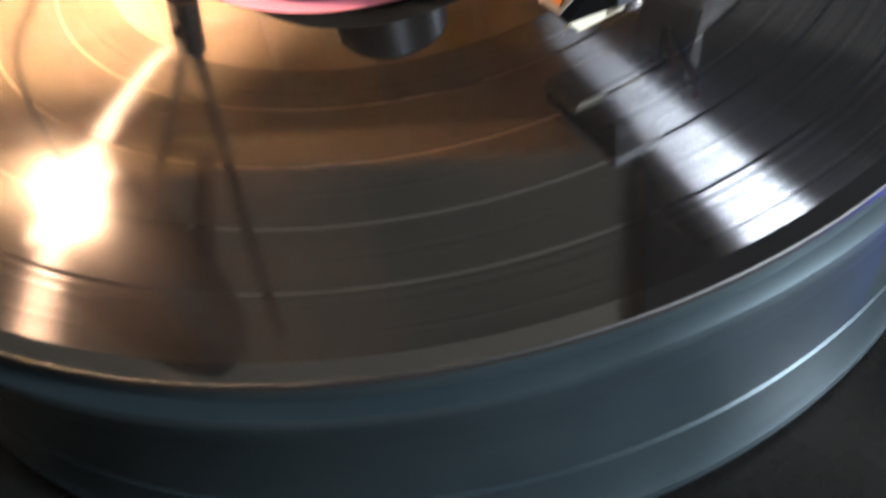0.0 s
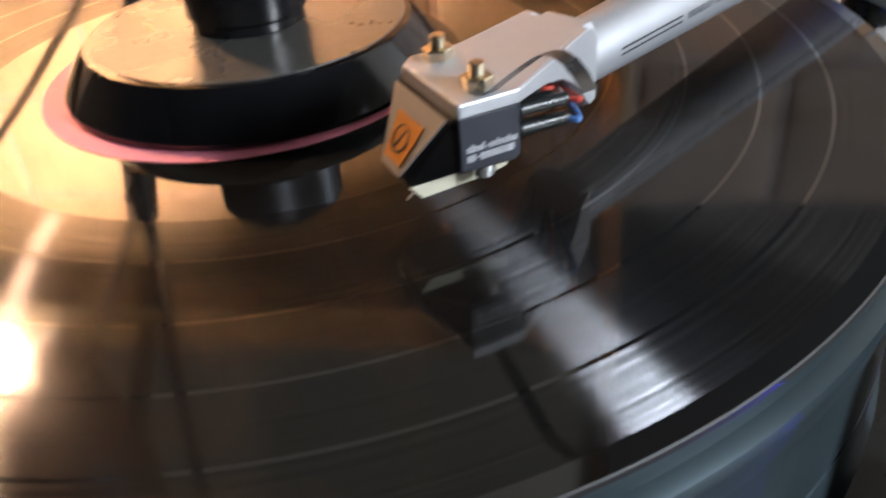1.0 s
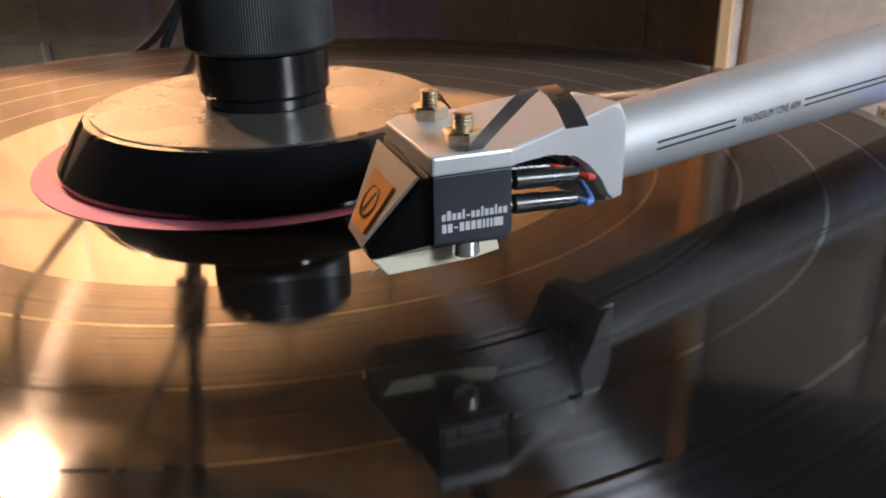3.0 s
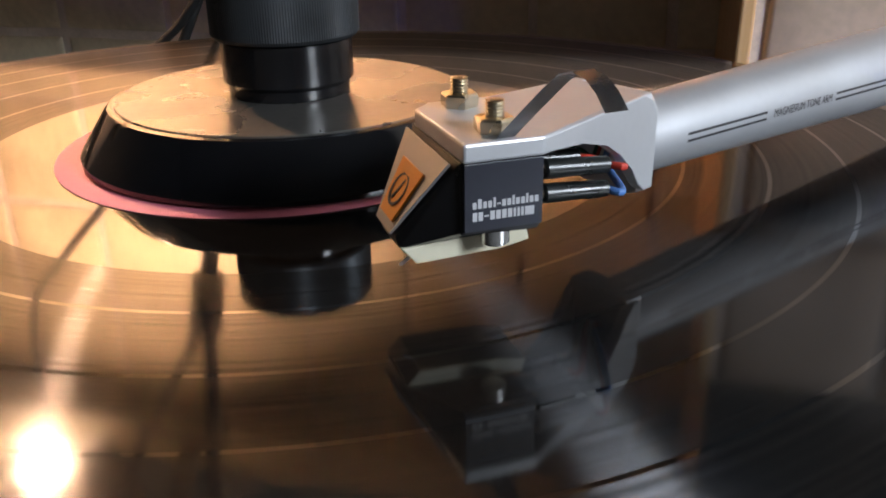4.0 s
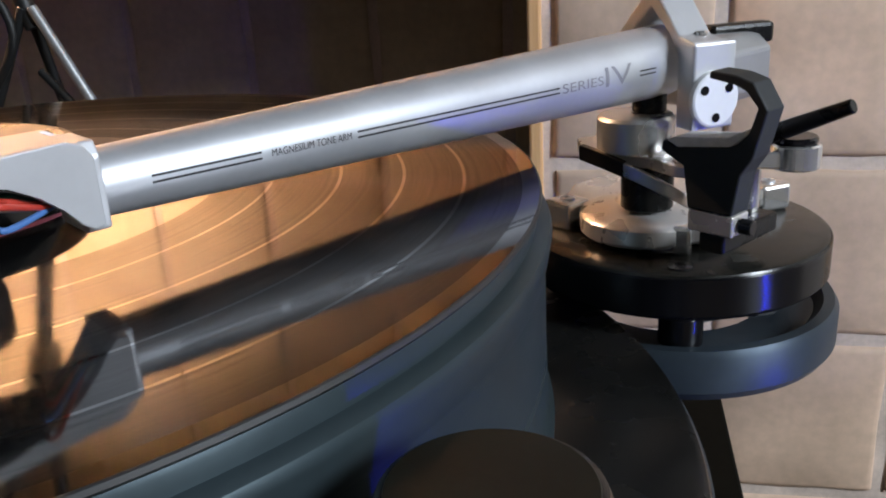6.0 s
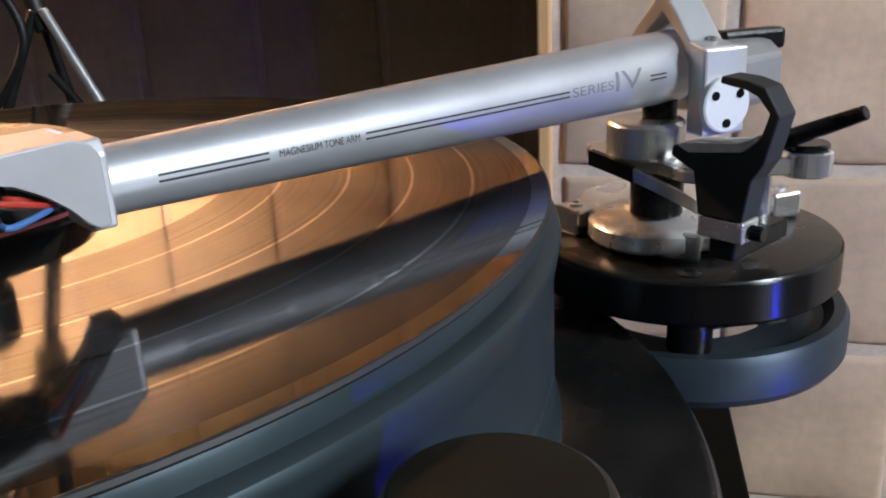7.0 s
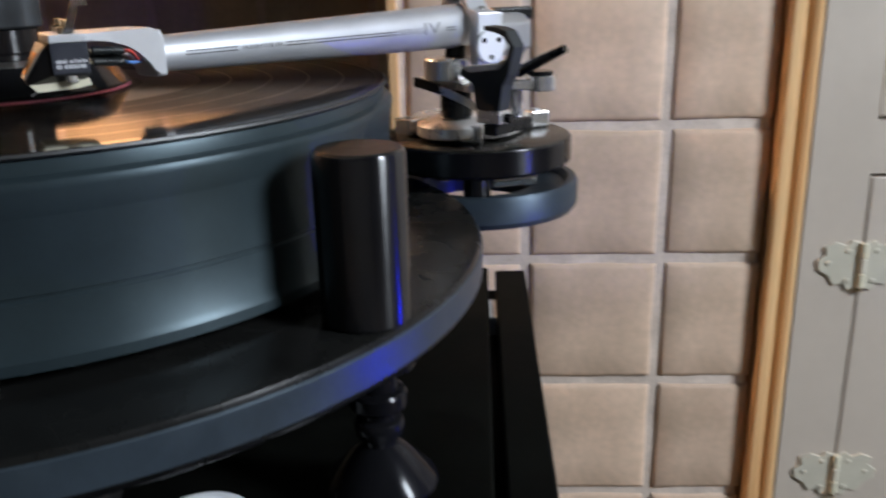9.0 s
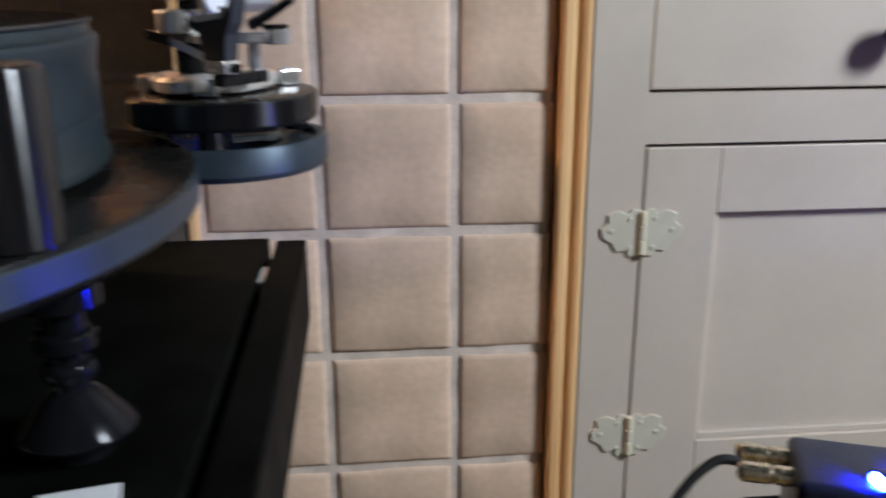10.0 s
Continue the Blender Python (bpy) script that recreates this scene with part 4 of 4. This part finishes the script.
# arm rest
RX = Vector((0.1955, 0.0680, 0))
rm = basis(RX, S, (0, 0, 1), D)
claw = [(-0.0163, -0.0035), (-0.0165, -0.0062), (-0.0110, -0.0090), (-0.0091, -0.0098), (-0.0072, -0.0220), (0.0066, -0.0220), (0.0085, -0.0100), (0.0117, -0.0050), (0.0150, 0.0080), (0.0105, 0.0150),
        (0.0052, 0.0166), (-0.0021, 0.0172), (-0.0024, 0.0152), (0.0050, 0.0140), (0.0085, 0.0125), (0.0121, 0.0085), (0.0100, 0.0015), (0.0060, -0.0025), (-0.0120, -0.0050), (-0.0150, -0.0030)]
put("arm_rest", moved(prism(claw, -0.0045, 0.0045, 0.0005), rm), RESTM, "black hooked arm rest", smooth=False)
put("rest_foam", moved(prism([(-0.0145, -0.0030), (-0.0110, -0.0047), (0.0050, -0.0026), (0.0098, 0.0012), (0.0104, 0.0030), (0.0040, -0.0002), (-0.0120, -0.0018)], -0.0048, 0.0048, 0.0004), rm), FOAM, "white foam pad", smooth=False)
put("rest_clamp", moved(box(-0.0072, 0.0068, -0.0285, -0.0222, -0.0042, 0.0048, 0.0006), rm), CASTING, smooth=False)
put("rest_screw", moved(rod((0.0070, -0.0255, 0.0), (0.0110, -0.0255, 0.0), 0.0022), rm), ACRYLIC)
put("rest_bracket", moved(box(-0.0040, 0.0040, -0.0345, -0.0287, -0.0030, 0.0280, 0.0008), rm), SATIN, "black foot of the arm rest", smooth=False)
# cueing lever
put("cue_bracket", join(lathe([(0, -0.0165), (0.0072, -0.0165), (0.0075, -0.0160), (0.0075, -0.0095), (0.0070, -0.0090), (0, -0.0090)], 40, 0.2200, 0.0935), box(0.197, 0.2200, 0.0880, 0.1000, -0.0160, -0.0105, 0.0008)), CHROME, "polished cueing bracket", smooth=False)
put("cue_cap", cyl(0.0068, -0.0089, -0.0068, 0.2195, 0.0935), ACRYLIC)
put("cue_lever", rod((0.2080, 0.0900, -0.0072), (0.2300, 0.0740, 0.0055), 0.0030, 0.0021), SATIN, "black cueing lever with a slim grip")
put("cue_shaft", cyl(0.0035, -0.0345, -0.0160, 0.2080, 0.0980), CHROME)

# ---------------------------------------------------------------- lamp stand on the hearth
stand = thing("lamp_stand", "black jointed lamp with a dark shade and glowing warm bulb", "lamp", (-0.158, 0.28, TOP - 0.006))
sinv = stand.matrix_world.inverted()


def sput(name, bm, mat, label="", smooth=True, parent=None):
    return part(name, moved(bm, sinv), mat, parent or stand, label, smooth)


HZ = TOP - 0.006
LY = 0.28
sput("pole", rod((-0.158, LY, 0.018), (-0.204, LY, 0.200), 0.0052), RUBBER, "slim black pole")
sput("clamp", join(rod((-0.200, LY, 0.186), (-0.208, LY, 0.228), 0.0105), rod((-0.204, LY - 0.016, 0.204), (-0.204, LY + 0.012, 0.204), 0.0050)), RUBBER, "black joint with a thumbscrew")
for (tx, ty), (px, py), mat in (((-0.1545, LY - 0.004), (-0.052, LY - 0.012), GREYM), ((-0.160, LY), (-0.175, LY + 0.075), RUBBER), ((-0.161, LY - 0.003), (-0.262, LY - 0.010), RUBBER)):
    sput("leg", rod((tx, ty, 0.030), (px, py, HZ), 0.0030), mat, "thin tripod leg")
sput("brace", rod((-0.160, LY, -0.006), (-0.106, LY - 0.008, -0.062), 0.0024), RUBBER, "thin dark brace")
sput("upper_arm", tube([(-0.205, LY, 0.21), (-0.210, LY, 0.27), (-0.220, LY, 0.36), (-0.230, LY, 0.46), (-0.238, LY, 0.575)], 0.0050), RUBBER, "black upper arm")
sput("upper_arm", rod((-0.206, LY, 0.215), (-0.310, LY, 0.398), 0.0036), RUBBER, "thin second arm")
sput("crossbar", rod((-0.222, LY, 0.323), (-0.272, LY, 0.319), 0.0042), RUBBER)
sput("strut", rod((-0.234, LY, 0.332), (-0.285, LY, 0.470), 0.0075, 0.0110), RUBBER)
# shade and bulb share one leaning axis
AXIS = Vector((0.48, -0.24, 0.84)).normalized()
SIDE = AXIS.orthogonal().normalized()
SHADE = basis(Vector(BULB), SIDE, AXIS.cross(SIDE), AXIS)
shade = sput("shade", moved(lathe([(0.050, -0.012), (0.0515, -0.013), (0.0565, 0.020), (0.0600, 0.060), (0.0560, 0.110), (0.0420, 0.160), (0.0240, 0.190), (0.0, 0.196)], 64), SHADE), RUBBER, "dark enamelled shade")
sput("reflector", moved(lathe([(0.0500, -0.0118), (0.0545, 0.020), (0.0560, 0.055), (0.0480, 0.075), (0.0180, 0.080), (0.0180, 0.0805), (0.0500, 0.0765), (0.0572, 0.056), (0.0558, 0.020)], 64, closed=True), SHADE), WHITEM, "white inside of the shade", parent=shade)
sput("socket", moved(lathe([(0, 0.085), (0.0120, 0.084), (0.0125, 0.030), (0.0100, 0.020), (0, 0.0195)], 40), SHADE), RUBBER)
sput("bulb", moved(lathe([(0, -0.024), (0.0085, -0.022), (0.0148, -0.014), (0.0168, -0.004), (0.0140, 0.007), (0.0095, 0.015), (0.0080, 0.0192), (0, 0.0192)], 40), SHADE), FILAMENT, "glowing warm bulb")
sput("cable", tube([(-0.300, LY + 0.004, 0.52), (-0.345, LY - 0.006, 0.33), (-0.335, LY - 0.012, 0.225), (-0.292, LY - 0.016, 0.170), (-0.235, LY - 0.012, 0.110), (-0.168, LY - 0.010, 0.030), (-0.185, LY - 0.010, -0.015), (-0.235, LY - 0.012, -0.060), (-0.300, LY - 0.012, HZ + 0.004)], 0.0026), RUBBER, "black hanging cable")

# ---------------------------------------------------------------- side stand with the small blue-lit device
stool = thing("side_table", "small dark side table beside the rack", "table", (0.515, -0.029, FLOOR))
sz = -0.2550 - FLOOR
part("tabletop", box(-0.055, 0.22, -0.075, 0.060, sz - 0.022, sz, 0.002), CABM, stool)
for px in (-0.038, 0.20):
    for py in (-0.058, 0.043):
        part("leg", box(px - 0.014, px + 0.014, py - 0.014, py + 0.014, 0, sz - 0.0225, 0.002), CABM, stool)
dev = thing("phono_preamp", "dark navy electronic box with a glowing blue light", "amplifier", (0.5093, -0.0260, -0.2550), -20)
dev.scale = (0.75, 0.75, 0.75)
part("case", box(-0.065, 0.090, -0.032, 0.032, 0.003, 0.064, 0.006, 3), NAVY, dev, smooth=True)
bez = part("led_bezel", moved(lathe([(0.0068, -0.010), (0.0088, -0.010), (0.0088, 0.0008), (0.0082, 0.0012), (0.0070, 0.0008), (0.0068, -0.001)], 32, closed=True), basis((-0.0195, -0.0230, 0.0655), (0.45, -0.89, 0), (0.07, 0.035, 0.99), (-0.88, -0.445, 0.08))), NAVY, dev, smooth=True)
part("led_lens", moved(lathe([(0, -0.009), (0.0067, -0.009), (0.0067, -0.0006), (0, 0.0004)], 32), basis((-0.0195, -0.0230, 0.0655), (0.45, -0.89, 0), (0.07, 0.035, 0.99), (-0.88, -0.445, 0.08))), LED, bez, "glowing blue light", smooth=True)
for px in (-0.055, 0.08):
    for py in (-0.024, 0.024):
        part("foot", cyl(0.006, 0.0, 0.0035, px, py, 16), RUBBER, dev)
for k, py in enumerate((-0.012, 0.012)):
    pg = part("plug", moved(lathe([(0, 0), (0.0065, 0), (0.0065, 0.010), (0.0052, 0.011), (0.0068, 0.013), (0.0068, 0.030), (0.0045, 0.033), (0, 0.033)], 28), basis((-0.0652, py + 0.006, 0.053), (0, 1, 0), (0, 0, 1), (-1, 0, 0))), BRASS, dev, "tarnished gilt cable plug", smooth=True)
cab = thing("signal_cable", "black signal cable hanging from the plugs", "cable", (0.370, -0.010, FLOOR))
part("cord", moved(tube([(0.4426, 0.0010, -0.2145), (0.4306, 0.0033, -0.2152), (0.4118, -0.0013, -0.2302), (0.3863, -0.0148, -0.2662), (0.3728, -0.0148, -0.3337), (0.3653, -0.0148, -0.4462), (0.370, -0.01, FLOOR + 0.004)], 0.0026), cab.matrix_world.inverted()), RUBBER, cab, smooth=True)

# ---------------------------------------------------------------- small things on the rack
cap = thing("record_weight", "round white puck with a raised rim lying on the rack", "puck", (0.086, -0.083, TOP))
part("body", lathe([(0, 0), (0.020, 0), (0.0215, 0.002), (0.0215, 0.010), (0.0195, 0.013), (0.0165, 0.013), (0.0155, 0.011), (0.006, 0.0105), (0.005, 0.012), (0, 0.012)], 64), PAPER, cap, smooth=True)
note = thing("paper_note", "small folded white paper lying on the rack", "paper", (0.160, -0.096, TOP), 12)
part("sheet", box(-0.014, 0.014, -0.016, 0.016, 0.0002, 0.0016, 0.0004), PAPER, note)
rem = thing("remote_control", "black remote control with rows of grey buttons", "remote control", (0.022, -0.068, TOP), 6)
part("case", box(-0.030, 0.022, -0.075, 0.040, 0.0, 0.014, 0.004, 3), RUBBER, rem, smooth=True)
for i in range(4):
    for k in range(6):
        part("button", box(-0.024 + i * 0.0115, -0.0165 + i * 0.0115, -0.060 + k * 0.015, -0.0535 + k * 0.015, 0.0135, 0.0158, 0.0008), GREYM if (i + k) % 3 else SATIN, rem)

# ---------------------------------------------------------------- tiles
def tile_mesh(w, h, seed, mat=TILE):
    """A hand-made tile with soft, uneven edges, facing -y."""
    bm = bmesh.new()
    cuts = [0.0, 0.012, 0.04, 0.28, 0.50, 0.72, 0.96, 0.988, 1.0]
    last = len(cuts) - 1
    grid = []
    for i, u in enumerate(cuts):
        col = []
        for k, v in enumerate(cuts):
            rim = max(0.0, 0.04 - min(u, v, 1 - u, 1 - v)) / 0.04
            p = Vector(((u - 0.5) * w, -0.0075 + 0.0022 * rim ** 2, (v - 0.5) * h))
            q = p * 38 + Vector((seed * 3.1, 0, seed * 1.7))
            p.y += 0.0007 * noise.noise(q)
            if i in (0, last):
                p.x += 0.0016 * noise.noise(q * 1.3)
            if k in (0, last):
                p.z += 0.0016 * noise.noise(q * 1.3 + Vector((5, 0, 0)))
            col.append(bm.verts.new(p))
        grid.append(col)
    for i in range(last):
        for k in range(last):
            bm.faces.new((grid[i][k], grid[i + 1][k], grid[i + 1][k + 1], grid[i][k + 1]))
    rimv = [grid[i][0] for i in range(last)] + [grid[last][k] for k in range(last)] + [grid[i][last] for i in range(last, 0, -1)] + [grid[0][k] for k in range(last, 0, -1)]
    low = [bm.verts.new((v.co.x, 0.0, v.co.z)) for v in rimv]
    for i in range(len(rimv)):
        j = (i + 1) % len(rimv)
        bm.faces.new((rimv[i], low[i], low[j], rimv[j]))
    bmesh.ops.recalc_face_normals(bm, faces=bm.faces)
    me = bpy.data.meshes.new("tile")
    for f in bm.faces:
        f.smooth = True
    bm.to_mesh(me)
    bm.free()
    me.materials.append(mat)
    return me


GAP = 0.0085
ROWS_Z = [-0.1885 + PITCH * k for k in range(-4, 10)]
columns = [(JAMB_X + 0.0075, 0.2255), (0.2255, 0.3358), (0.3358, 0.4215)]
for x0, x1 in columns:
    kinds = [tile_mesh(x1 - x0 - GAP, PITCH - GAP, x0 * 90 + k) for k in range(4)]
    for i, z0 in enumerate(ROWS_Z[:8]):
        t = new("tile", kinds[i % 4])
        t.matrix_world = pose((x0 + x1) / 2 + random.uniform(-0.0007, 0.0007), WALL_Y + 0.0075 + random.uniform(-0.0006, 0.0006), z0 + PITCH / 2, random.uniform(-0.4, 0.4), random.uniform(-0.5, 0.5), random.uniform(-0.4, 0.4))
        t.parent = pier
        t.matrix_parent_inverse = Matrix()
back = [tile_mesh(PITCH - GAP, PITCH - GAP, 50 + k, RECESSTILE) for k in range(3)]
for k in range(-9, 3):
    x0 = -0.138 + PITCH * k
    for i, z0 in enumerate(ROWS_Z):
        t = new("tile", back[(i * 2 + k) % 3])
        t.matrix_world = pose(x0 + PITCH / 2, RECESS_Y + 0.0075 + random.uniform(-0.0006, 0.0006), z0 + PITCH / 2, random.uniform(-0.4, 0.4), random.uniform(-0.5, 0.5), random.uniform(-0.4, 0.4))
        t.parent = recess
        t.matrix_parent_inverse = Matrix()
